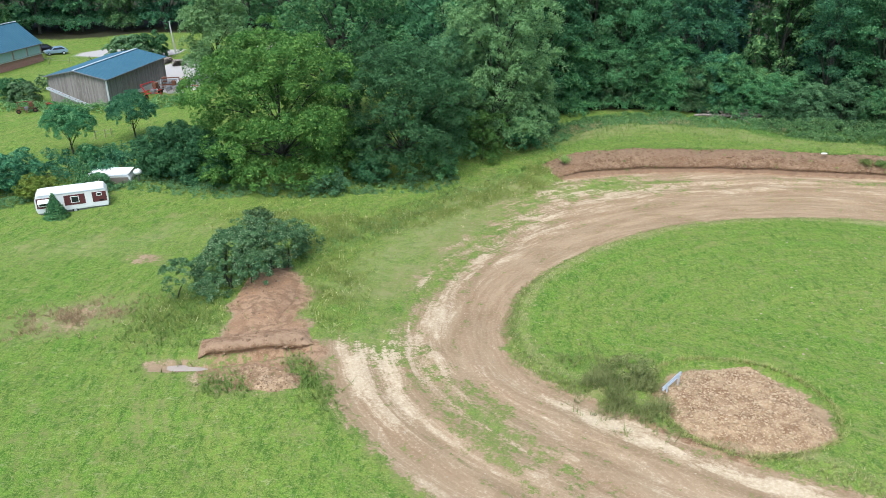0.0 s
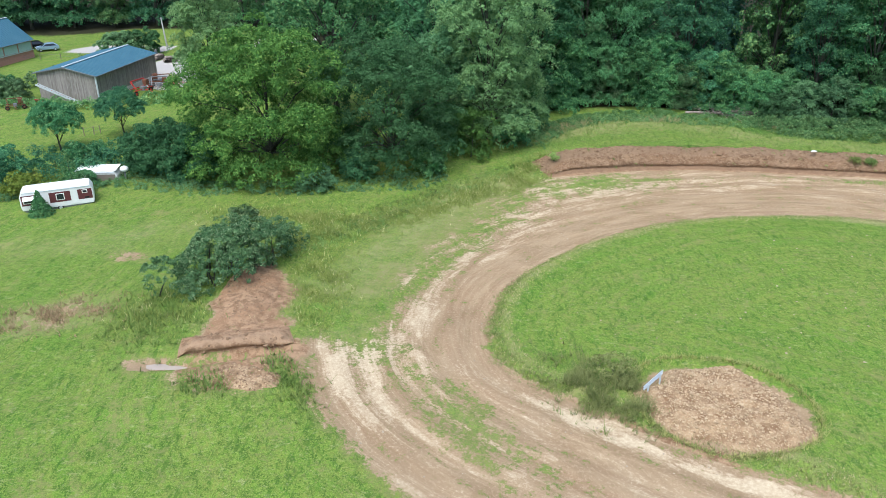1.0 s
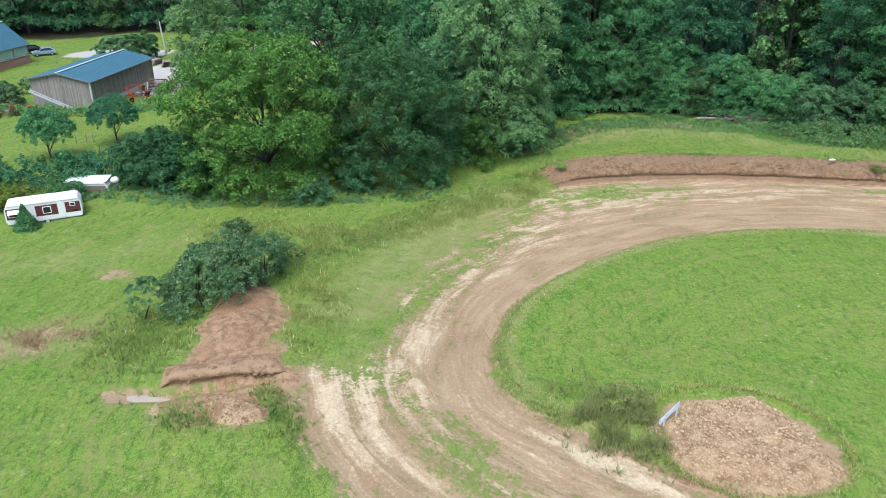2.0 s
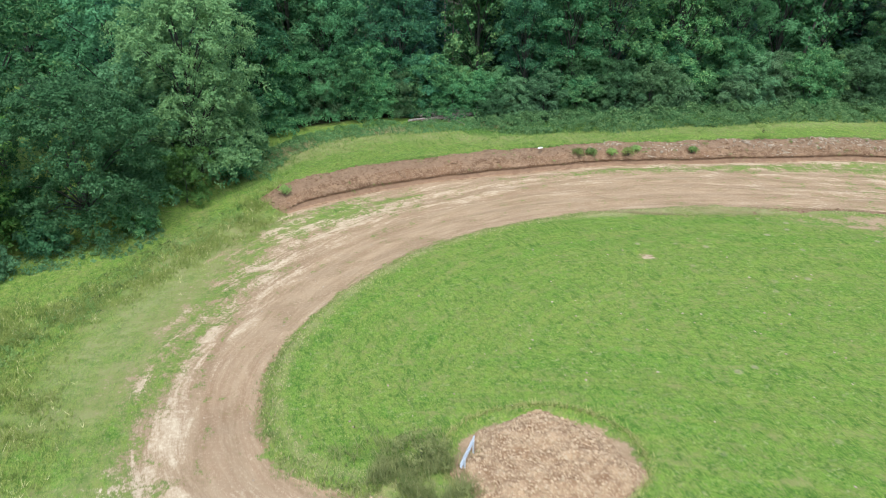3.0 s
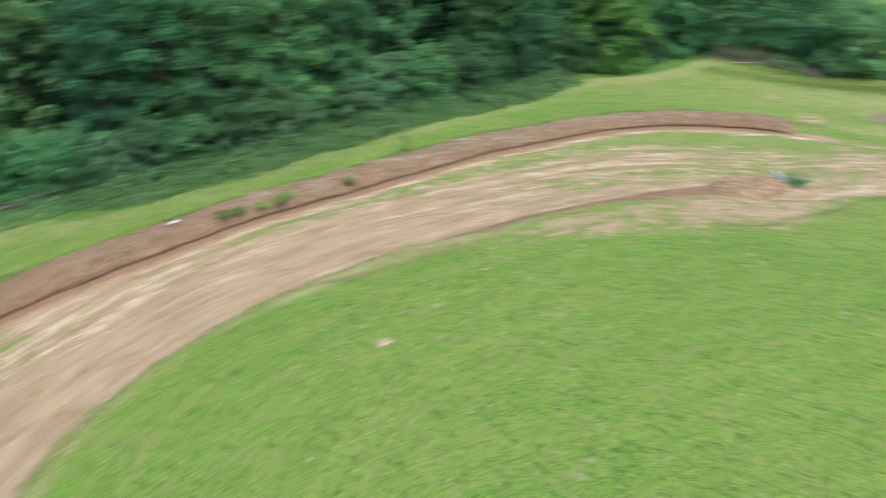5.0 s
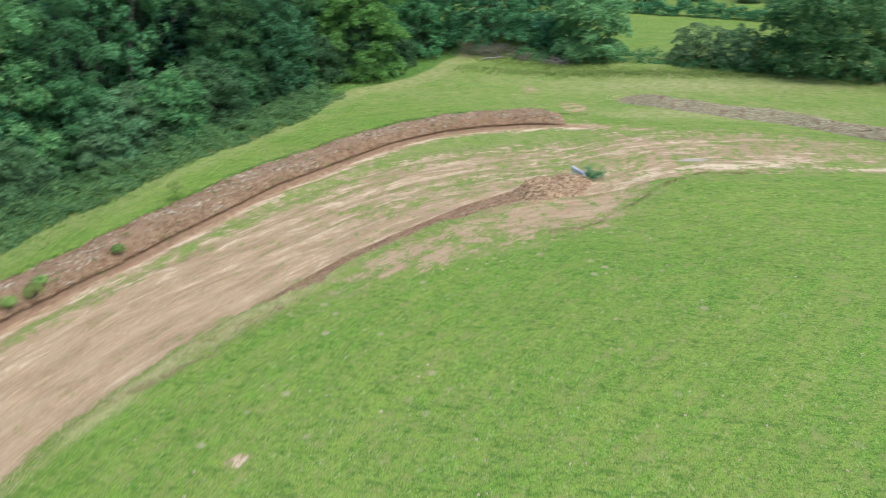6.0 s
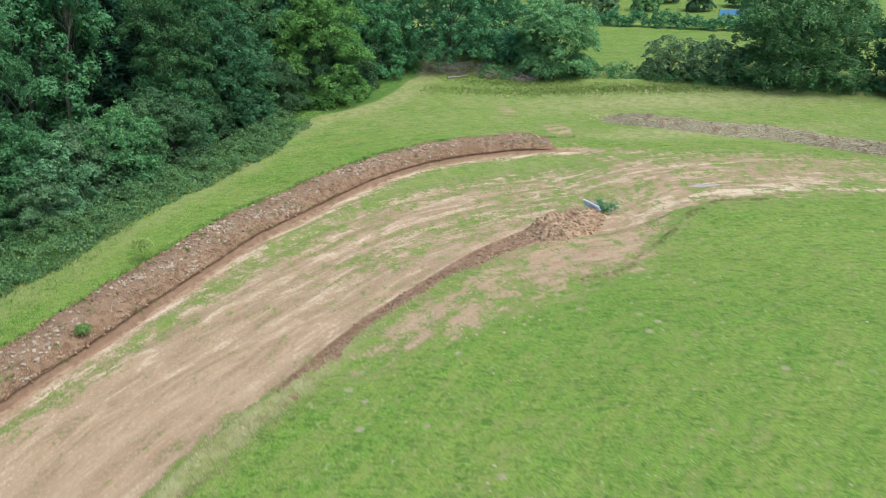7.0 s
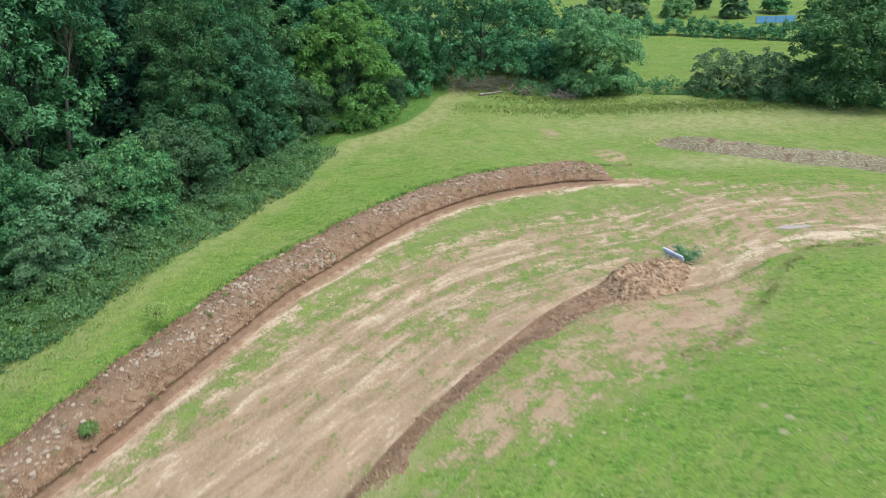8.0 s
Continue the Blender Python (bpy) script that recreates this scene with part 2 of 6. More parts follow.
GROUND = ground_material()
SPOIL = spoil_material("raw_earth", 1.34)
BANK_SPOIL = spoil_material("red_brown_earth", 0.88)
HAY_BANK = hay_bank_material()
STONE = clod_material("pale_stones", (0.2, 0.155, 0.105), (0.44, 0.37, 0.27))
CLOD = clod_material("earth_clods", (0.11, 0.064, 0.038), (0.36, 0.25, 0.155))
PALE_CLOD = clod_material("pale_clods", (0.25, 0.168, 0.096), (0.54, 0.42, 0.27))
BARK = bark_material("grey_bark", (0.026, 0.03, 0.022), (0.075, 0.08, 0.062))
PALE_BARK = bark_material("pale_bark", (0.13, 0.11, 0.085), (0.3, 0.27, 0.22))
DEAD = bark_material("dead_wood", (0.13, 0.105, 0.085), (0.34, 0.3, 0.26))
LEAF_MAPLE = leaf_material("maple_leaves", (0.024, 0.088, 0.019), (0.078, 0.186, 0.038), (0.128, 0.242, 0.054))
# hornbeam, woodland and beech greens are bluer, to stand in for distant haze
LEAF_DARK = leaf_material("hornbeam_leaves", (0.028, 0.1, 0.046), (0.09, 0.22, 0.096))
LEAF_WILLOW = leaf_material("willow_leaves", (0.04, 0.125, 0.056), (0.118, 0.25, 0.118))
LEAF_WOOD = leaf_material("woodland_leaves", (0.019, 0.083, 0.041), (0.068, 0.193, 0.092), (0.112, 0.255, 0.104))
LEAF_BEECH = leaf_material("beech_leaves", (0.028, 0.11, 0.042), (0.1, 0.252, 0.098), (0.15, 0.3, 0.1))
LEAF_CONIFER = leaf_material("spruce_needles", (0.012, 0.046, 0.034), (0.032, 0.092, 0.06))
LEAF_SHRUB = leaf_material("hawthorn_leaves", (0.04, 0.11, 0.048), (0.126, 0.24, 0.108))
LEAF_SALLOW = leaf_material("sallow_leaves", (0.03, 0.085, 0.034), (0.115, 0.205, 0.085), (0.2, 0.28, 0.14), 0.6)
LEAF_BRAMBLE = leaf_material("bramble_leaves", (0.04, 0.135, 0.046), (0.115, 0.27, 0.098), (0.18, 0.335, 0.125))
LEAF_BIRCH = leaf_material("birch_leaves", (0.066, 0.175, 0.068), (0.178, 0.335, 0.128))
LEAF_LIGHT = leaf_material("light_beech_leaves", (0.04, 0.115, 0.024), (0.104, 0.225, 0.052))
LEAF_OLIVE = leaf_material("olive_weeds", (0.11, 0.145, 0.045), (0.24, 0.26, 0.1))
LEAF_GOLD = leaf_material("yellow_green_leaves", (0.08, 0.13, 0.02), (0.22, 0.27, 0.05))
BLADE_TALL = leaf_material("tall_grass_blades", (0.085, 0.16, 0.034), (0.19, 0.26, 0.07))
BLADE_LUSH = leaf_material("lush_grass_blades", (0.06, 0.14, 0.03), (0.15, 0.26, 0.06))
BLADE_OLIVE = leaf_material("olive_rush_blades", (0.125, 0.165, 0.046), (0.27, 0.285, 0.11))
BLADE_BROWN = leaf_material("dead_brown_stems", (0.12, 0.085, 0.045), (0.3, 0.23, 0.13))
BLADE_STRAW = leaf_material("straw_grass_blades", (0.3, 0.28, 0.13), (0.46, 0.42, 0.22))
BLADE_SHORT = leaf_material("short_grass_blades", (0.12, 0.23, 0.045), (0.22, 0.33, 0.08))
LEAF_WEED = leaf_material("rough_weed_leaves", (0.1, 0.19, 0.045), (0.23, 0.33, 0.1))
LEAF_HEDGE = leaf_material("blackthorn_leaves", (0.032, 0.092, 0.034), (0.09, 0.2, 0.085))


# ---- ground shape ----
def smooth_line(points, gap):
    """A Catmull-Rom line through the points, sampled about every gap metres."""
    p = np.array(points, float)
    p = np.vstack([2 * p[0] - p[1], p, 2 * p[-1] - p[-2]])
    out = []
    for a, b, c, d in zip(p, p[1:], p[2:], p[3:]):
        k = max(2, int(np.linalg.norm(c - b) / gap))
        t = (np.arange(k) / k)[:, None]
        out.append(0.5 * (2 * b + (c - a) * t + (2 * a - 5 * b + 4 * c - d) * t**2 + (3 * b - 3 * c + d - a) * t**3))
    return np.vstack(out + [p[-2:-1]])


def to_line(x, y, line):
    """Signed distance to a polyline (positive to its left), and the length along it."""
    best, side, along = np.full(x.shape, 1e9), np.zeros(x.shape), np.zeros(x.shape)
    run = 0.0
    for (ax, ay), (bx, by) in zip(line, line[1:]):
        dx, dy = bx - ax, by - ay
        l2 = dx * dx + dy * dy
        t = np.clip(((x - ax) * dx + (y - ay) * dy) / l2, 0, 1)
        ox, oy = x - ax - t * dx, y - ay - t * dy
        d = ox * ox + oy * oy
        m = d < best
        best[m], side[m], along[m] = d[m], np.sign(dx * oy - dy * ox)[m], (run + t * math.sqrt(l2))[m]
        run += math.sqrt(l2)
    return np.sqrt(best) * np.where(side == 0, 1, side), along


def ramp(x, lo, hi):
    t = np.clip((x - lo) / (hi - lo), 0, 1)
    return t * t * (3 - 2 * t)


INNER = smooth_line([(60, 8), (40, 20), (23.2, 31.7), (18.3, 34), (13.4, 37), (9.4, 39.6), (6.8, 41.5), (5.4, 43.6), (4.9, 46.9), (5.3, 50.4), (6.5, 54.2), (9.2, 58.3), (13.2, 62.7), (19.1, 66.8), (25.6, 69.5), (33.7, 70.5), (42.7, 69.3), (49, 67.3), (55.5, 64.2), (61, 61.5), (67.5, 58), (73.5, 54), (78, 48), (82, 40), (88, 33), (90.5, 25), (91.3, 15), (92, -10), (92, -40)], 1.5)
OUTER = smooth_line([(40, 4), (20, 16), (10, 22.5), (0.4, 30.2), (-4, 34.8), (-6.4, 38.3), (-8.0, 41.8), (-6.6, 45.5), (-3.7, 50.7), (-0.5, 57.7), (3.1, 66.5), (6.2, 74), (10.5, 80.5), (16, 83.1), (22, 84.2), (28, 84.6), (34, 84.1), (40, 83.1), (46, 82), (52.6, 80.3), (60, 78), (65.5, 76.6), (71, 75), (77.8, 72.8), (83.5, 70), (90, 66.4), (96.5, 61.8), (100.6, 56.5), (103.5, 51), (105, 44), (104, 35), (99.5, 24), (98.5, 10), (98.5, -40)], 1.5)
BANK = OUTER[np.argmin(np.hypot(OUTER[:, 0] - 11.8, OUTER[:, 1] - 81.3)) : np.argmin(np.hypot(OUTER[:, 0] - 105, OUTER[:, 1] - 42.0)) + 1]
BANK_LENGTH = float(np.linalg.norm(np.diff(BANK, axis=0), axis=1).sum())
WOOD = smooth_line([(-140, 135), (-95, 158), (-55, 168), (-20, 150), (2, 112), (9, 101), (14, 105), (23, 106.5), (30, 106), (43, 99), (52, 96), (67, 93.5), (83, 90), (97, 86), (108, 84), (116, 82), (124, 76), (138, 74), (150, 74), (230, 90)], 3)
TURF_EDGE = np.array([(69, 48.5), (70.6, 46.3), (71.5, 43.7), (72.5, 41.9), (75.5, 39.8), (81.3, 36.7), (85.3, 34.1), (88.7, 31.7), (89.4, 27)])

RISE_X = np.array([-4, -12, 5, 13, 19, 22, 6, 24, 39, 47, 58, 53, 75, 92, 105, 112, -30, 30, -30, -45, -62, -40, -75], float)
RISE_Y = np.array([43, 40, 72, 64.5, 67, 76, 52, 38, 58, 50, 57, 40, 63, 32, 45, 17, 70, 10, 20, 100, 130, 78, 105], float)
RISE_Z = np.array([1.4, 2.2, -0.9, -0.5, -0.2, -0.9, -0.3, 0.3, 0.2, 0.5, 0.5, 0.9, 0.1, 0.4, -0.2, -0.2, 0.3, 1.0, 2.5, -0.6, -1.1, -0.2, -0.8])


def wave(x, y, k, seed=0.0):
    """Cheap smooth unevenness between -1 and 1."""
    return (np.sin(x * k + 1.3 * np.sin(y * k * 0.7 + seed) + seed) + np.sin(y * k * 1.13 - 1.1 * np.sin(x * k * 0.83 + 2 * seed) + 3 * seed)) / 2


def blob(x, y, cx, cy, rx, ry, turn=0.0):
    c, s = math.cos(radians(turn)), math.sin(radians(turn))
    a, b = ((x - cx) * c + (y - cy) * s) / rx, (-(x - cx) * s + (y - cy) * c) / ry
    return np.exp(-(a * a + b * b))


def flat_blob(x, y, cx, cy, rx, ry, turn=0.0, edge=0.25):
    """1 inside an ellipse, 0 outside."""
    c, s = math.cos(radians(turn)), math.sin(radians(turn))
    a, b = ((x - cx) * c + (y - cy) * s) / rx, (-(x - cx) * s + (y - cy) * c) / ry
    return 1 - ramp(np.sqrt(a * a + b * b), 1 - edge, 1 + edge)


def base_height(x, y):
    z, w = np.zeros(x.shape), np.zeros(x.shape)
    for px, py, pz in zip(RISE_X, RISE_Y, RISE_Z):
        k = 1 / ((px - x) ** 2 + (py - y) ** 2 + 80.0) ** 1.5
        z, w = z + k * pz, w + k
    return z / w


def fields(x, y):
    """All that the ground is, at the places x, y: its height and what covers it."""
    f = {}
    din, along = to_line(x, y, INNER)
    dout, _ = to_line(x, y, OUTER)
    dout = -dout
    f["along"], f["across"] = along, din
    on = (din > 0) & (dout > 0)
    frac = np.where(on, din / np.maximum(din + dout, 0.1), np.where(din <= 0, -0.1, 1.1))
    edge = np.minimum(din, dout)
    ragged = ramp(din - dout, 0, 4) * ramp(y, 43, 50) * ramp(14 - x, 0, 6)
    inside = ramp(edge, -1.5 * ramp(dout - din, 4, -4) - 0.5 - 2.2 * ragged, 0.9 + 3.8 * ragged)
    z = base_height(x, y)
    island = ramp(-din, -0.1, 0.7) * (x < 85)
    z = z + 0.38 * island * (1 - ramp(y + 0.2 * x, 66, 74) * 0.5)
    dbank, sbank = to_line(x, y, BANK)
    near_bank = (sbank > 0.5) & (sbank < BANK_LENGTH - 1.0)
    wood, _ = to_line(x, y, WOOD)
    outside = ramp(dbank, 1.5, 5.0) * near_bank * (1 - ramp(sbank, BANK_LENGTH - 16, BANK_LENGTH - 1))
    z = z + 0.95 * outside * ramp(sbank, 0, 12)
    verge = blob(x, y, 0.5, 74, 5.5, 22, -28)
    z = z - 0.5 * blob(x, y, -1.5, 75, 3.2, 16, -30)
    # shallow ruts along the track
    z = z + inside * 0.05 * np.sin(din * 2.4 + 0.8 * np.sin(along * 0.11)) * ramp(din, 0.5, 2)
    z = z - inside * 0.12
    z = z + 0.05 * wave(x, y, 0.9, 1.0) + 0.12 * wave(x, y, 0.21, 2.0)
    # the dug channel with its spoil, a muddy hollow in the near meadow
    chan, _ = to_line(x, y, np.array([(-18.5, 40.0), (-15.0, 40.0), (-11.5, 41.3), (-9.2, 42.4)]))
    digging = np.exp(-(np.abs(chan) / 0.55) ** 2.0) * ramp(x, -19, -16)
    z = z - 0.6 * digging + 0.3 * blob(x, y, -13.6, 50, 2.6, 6, 8)
    # the sunken bed of the earth heap and the scraped ground with its turf edge
    z = z - 0.42 * flat_blob(x, y, 18.8, 38.9, 5.3, 4.5, -22, 0.07)
    turf = to_line(x, y, TURF_EDGE)[0] + 0.35 * wave(x, y, 0.8, 6.0)
    scraped = ramp(turf, -0.15, 0.3) * ramp(9 - turf, 0, 4) * ramp(x, 70, 73) * ramp(92 - x, 0, 3)
    z = z - 0.2 * scraped
    f["z"] = z + 0.6 * ramp(wood, 0, 30) * wave(x, y, 0.09, 4) + 2.0 * ramp(np.hypot(x - 40, y - 40), 250, 900) * wave(x, y, 0.006, 2)
    # cover
    spread = (56.5 - y) / 15
    dug = (1 - ramp(np.abs(x + 13.4 - 1.5 * spread + 0.8 * wave(x, y, 0.8, 5)) - 1.3 - 2.3 * spread - 0.8 * wave(x, y, 1.7, 7), -1.2, 1.3)) * ramp(spread, -0.06, 0.08) * (1 - ramp(spread, 0.92, 1.15))
    bend = ramp(30 - x, 0, 14) * ramp(y, 36, 44)
    bare = 0.92 * inside - 0.1 * inside * ramp(x, 52, 72) - 0.36 * inside * ramp(frac, 0.4, 0.9) * bend
    bare = bare - 0.12 * blob(x, y, -2.5, 59, 2.4, 12, -22) - 0.6 * blob(x, y, -5.4, 46.5, 1.6, 2.4) - 0.34 * blob(x, y, 1.0, 39, 2.0, 7, 38) - 0.35 * blob(x, y, 4.0, 34.5, 5, 2.5, -40)
    bare = bare - 0.3 * blob(x, y, 4.0, 73, 3.6, 10, -24) - 0.35 * blob(x, y, 20, 80, 10, 2.2, 10)
    bare = bare - 0.5 * inside * np.exp(-(((frac - 0.86) / 0.1) ** 2)) * ramp(x, 20, 58)
    bare = bare - 0.36 * inside * ramp(x, 62, 78) * np.exp(-(((frac - 0.33) / 0.17) ** 2)) - 0.18 * inside * ramp(x, 66, 80) * np.exp(-(((frac - 0.7) / 0.14) ** 2)) - 0.26 * inside * ramp(x, 84, 98)
    bare = bare + 0.5 * inside * ramp(frac, 0.93, 0.99) * near_bank
    bare = np.maximum(bare, 0.75 * flat_blob(x, y, -3.2, 37.8, 2.0, 5.8, 24, 0.6))
    bare = np.maximum(bare, 0.98 * flat_blob(x, y, 18.8, 38.6, 5.1, 4.3, -22, 0.1))
    bare = np.maximum(bare, 0.66 * flat_blob(x, y, 76.5, 45.5, 11, 5.6, -42, 0.6))
    bare = np.maximum(bare, 0.55 * flat_blob(x, y, 66, 54, 10, 3.0, -32, 0.7))
    bare = np.maximum(bare, 0.95 * dug)
    bare = np.maximum(bare, 0.8 * flat_blob(x, y, -7.4, 41.2, 2.3, 2.6, 20, 0.5))
    bare = np.maximum(bare, np.maximum(0.75 * flat_blob(x, y, -11.0, 39.6, 4.0, 2.6, 8, 0.5), 0.8 * flat_blob(x, y, -16.4, 39.9, 2.3, 0.8, 0, 0.4)))
    bare = np.maximum(bare, 0.4 * flat_blob(x, y, -26.6, 46.4, 3.8, 2.2, 22, 0.7))
    bare = np.maximum(bare, 0.5 * flat_blob(x, y, -25.5, 57, 1.8, 1.2, 0, 0.6))
    bare = np.maximum(bare, 0.62 * flat_blob(x, y, 38.9, 58.3, 0.75, 0.45, -30, 0.5))
    bare = np.maximum(bare, 0.56 * flat_blob(x, y, 96, 30, 8, 20, 12, 0.5))
    bare = np.maximum(bare, 0.5 * flat_blob(x, y, 112, 46, 3.5, 2, 20, 0.6))
    bare = np.maximum(bare, 0.5 * flat_blob(x, y, 120, 53, 2.5, 1.5, 20, 0.6))
    bare = bare - 0.45 * blob(x, y, -13, 45, 1.2, 1.0) - 0.5 * blob(x, y, -8.4, 38.8, 1.0, 1.8, 30)
    for shift in (0.0, 1.7):
        tyre, _ = to_line(x, y, np.array([(108, 45 + shift), (100, 38.5 + shift), (94, 35 + shift), (88, 34.2 + shift)]))
        bare = bare + 0.35 * np.exp(-((tyre / 0.35) ** 2))
    bare = np.maximum(bare, 0.39 * ramp(-dout, 5.5, 1.5) * ramp(dout, -7, 2) * ramp(y, 48, 54) * ramp(84 - y, 0, 8) * (x < 12) * (din > 1))
    f["bare"] = np.clip(bare, 0, 1.2)
    pale = 0.28 * inside + 0.16 * inside * ramp(frac, 0.3, 0.7) * bend
    pale = pale + 0.3 * flat_blob(x, y, -3.2, 37.6, 1.9, 5.6, 24, 0.7) + 0.35 * blob(x, y, -3.2, 43.5, 1.8, 2.4)
    pale = pale + 0.42 * inside * np.exp(-(((din - 1.6) / 0.9) ** 2)) * ramp(-y, -42, -38) * ramp(x, 5, 8)
    pale = pale + 0.06 * blob(x, y, 0.2, 50, 2.5, 8, -18) + 0.14 * blob(x, y, 10.6, 70, 2.6, 10, -38) + 0.18 * blob(x, y, 27, 79, 14, 2.0, 4)
    pale = pale + 0.06 * inside * np.exp(-(((frac - 0.5) / 0.2) ** 2)) * ramp(x, 55, 75) + 0.16 * inside * np.exp(-(((din - 0.8) / 0.9) ** 2)) * ramp(x, 55, 62) * ramp(80 - x, 0, 12)
    pale = pale + 0.3 * inside * np.exp(-((dout - 0.8) ** 2) / 0.5) * ramp(x, 44, 56) * near_bank
    pale = pale - 0.3 * inside * np.exp(-(((frac - 0.25) / 0.17) ** 2)) * ramp(y, 40, 46) * ramp(70 - x, 0, 20) + 0.2 * flat_blob(x, y, 18.6, 39.4, 5.0, 4.0, -22)
    pale = pale + 0.5 * flat_blob(x, y, 38.9, 58.3, 1.0, 0.6, -30, 0.5) + 0.22 * blob(x, y, -13, 42.5, 3, 2)
    f["pale"] = np.clip(pale, 0, 1)
    raw = 0.8 * dug + 0.75 * flat_blob(x, y, -11.2, 39.6, 4.0, 2.6, 8)
    raw = np.maximum(raw, 0.9 * np.exp(-((dout - 0.1) ** 2) / 0.16) * near_bank + 0.7 * np.exp(-((to_line(x, y, OUTER[:14])[0] + 0.4) ** 2) / 0.3))
    raw = np.maximum(raw, 0.5 * flat_blob(x, y, 16.5, 35.5, 4, 1.4, -28) + 0.55 * np.exp(-((din - 0.35) ** 2) / 0.12) * (y < 56) * (x < 30))
    raw = np.maximum(raw, 0.6 * flat_blob(x, y, 68, 57.2, 12, 1.3, -31, 0.5))
    raw = np.maximum(raw, 0.42 * flat_blob(x, y, 78, 45, 9, 4, -42, 0.5))
    raw = np.maximum(raw, 0.4 * flat_blob(x, y, -26.6, 46.4, 3.5, 2.0, 22, 0.6))
    f["raw"] = np.clip(raw, 0, 1)
    rim = np.exp(-((din + 0.9) ** 2) / 0.8) * (x < 84)
    dry = 0.3 * rim + 0.1 * verge + 0.34 * np.exp(-(((din + 1.4) / 1.3) ** 2)) * ramp(x, 36, 43) * ramp(62 - x, 0, 6) + 0.2 * blob(x, y, -24, 64, 9, 5) + 0.4 * blob(x, y, -26.6, 46.6, 5, 3, 20) + 0.22 * blob(x, y, -33, 59, 8, 3)
    dry = dry + 0.22 * blob(x, y, 127, 30, 5, 24, 8) + 0.25 * blob(x, y, 112, 30, 2.5, 16, 12) + 0.17 * ramp(wood, -11, -7) * ramp(-wood, 2, 5) + 0.3 * inside
    dry = dry + 0.3 * ramp(-dout, -1, 1) * ramp(10 + dout, 0, 5) * ramp(y, 46, 52) * ramp(86 - y, 0, 8) * (x < 14) * (din > 1)
    dry = dry + 0.3 * np.exp(-((turf + 0.5) ** 2) / 0.5) * ramp(x, 70, 73) * ramp(92 - x, 0, 3)
    dry = dry + 0.25 * blob(x, y, 18, 97, 12, 3, 8) + 0.12 * flat_blob(x, y, 70, 49, 16, 7, -38, 0.6) + 0.1 * blob(x, y, 20, 58, 10, 8)
    lawn = ramp(dbank, 3, 6) * ramp(-wood, 1, 4) * (sbank > 1) + 0.7 * ramp(x, 104, 110) * (x < 150) + 0.5 * ramp(-8 - x, 0, 8) * (y < 76)
    f["dry"] = np.clip(dry + 0.15 * lawn, 0, 0.6)
    f["lush"] = np.clip(0.6 * ramp(wood, -6.5, -4) * (x > 38) + 0.3 * ramp(wood, -7.5, -4) + 0.35 * blob(x, y, -22, 74, 16, 3, 6) + 0.3 * blob(x, y, 92, 66, 12, 3, -40) + 0.5 * blob(x, y, -7.6, 38.8, 1.2, 2.2, 30), 0, 1)
    f["moles"] = np.clip(0.55 * flat_blob(x, y, 62, 52, 22, 7, -30, 0.6) + 0.2 * flat_blob(x, y, 50, 40, 30, 16, -30, 0.5) - 0.4 * (din > -0.6), -0.5, 1)
    # the wood's floor, darkened in colour for the shade below the crowns
    f["shaded_litter"] = ramp(wood, -2.0, 2.5)
    f["gravel"] = np.maximum(flat_blob(x, y, -47.5, 131, 5.5, 14, 14, 0.15), np.where(np.abs(to_line(x, y, np.array([(-130, 128), (-80, 146), (-55, 152), (-30, 158)]))[0]) < 2.2, 1.0, 0.0)) * (x < -20)
    return f


def spaced(core_lo, core_hi, gap, far):
    """Grid lines: even in the core, wider and wider outside it."""
    mid = list(np.arange(core_lo, core_hi + gap / 2, gap))
    out, g = [], gap
    while not out or out[-1] < far:
        g *= 1.16
        out.append((out[-1] if out else 0) + g)
    return np.array([core_lo - o for o in reversed(out)] + mid + [core_hi + o for o in out])


def mesh_of(name, verts, faces, material=None, smooth=False):
    me = bpy.data.meshes.new(name)
    verts, faces = np.asarray(verts, np.float32), np.asarray(faces, np.int32)
    k = faces.shape[1]
    me.vertices.add(len(verts))
    me.vertices.foreach_set("co", verts.ravel())
    me.loops.add(faces.size)
    me.loops.foreach_set("vertex_index", faces.ravel())
    me.polygons.add(len(faces))
    me.polygons.foreach_set("loop_start", np.arange(0, faces.size, k, dtype=np.int32))
    me.polygons.foreach_set("use_smooth", np.full(len(faces), smooth))
    me.update(calc_edges=True)
    if material:
        me.materials.append(material)
    return me


def grid_faces(nx, ny):
    i = (np.arange(nx - 1)[None, :] + nx * np.arange(ny - 1)[:, None]).ravel()
    return np.stack([i, i + 1, i + nx + 1, i + nx], 1)


GRID_X, GRID_Y = spaced(-34, 122, 0.38, 2600), spaced(28, 106, 0.38, 2600)
COVER = fields(*(a.ravel() for a in np.meshgrid(GRID_X, GRID_Y)))
COVER = {key: value.reshape(len(GRID_Y), len(GRID_X)) for key, value in COVER.items()}


def cell(x, y):
    i = np.clip(np.searchsorted(GRID_X, x) - 1, 0, len(GRID_X) - 2)
    j = np.clip(np.searchsorted(GRID_Y, y) - 1, 0, len(GRID_Y) - 2)
    return i, j, (x - GRID_X[i]) / (GRID_X[i + 1] - GRID_X[i]), (y - GRID_Y[j]) / (GRID_Y[j + 1] - GRID_Y[j])


def ground_at(x, y):
    """The ground's height and cover at places, from the sheet as it is built."""
    i, j, a, b = cell(np.asarray(x, float), np.asarray(y, float))
    return {key: (1 - b) * ((1 - a) * g[j, i] + a * g[j, i + 1]) + b * ((1 - a) * g[j + 1, i] + a * g[j + 1, i + 1]) for key, g in COVER.items()}


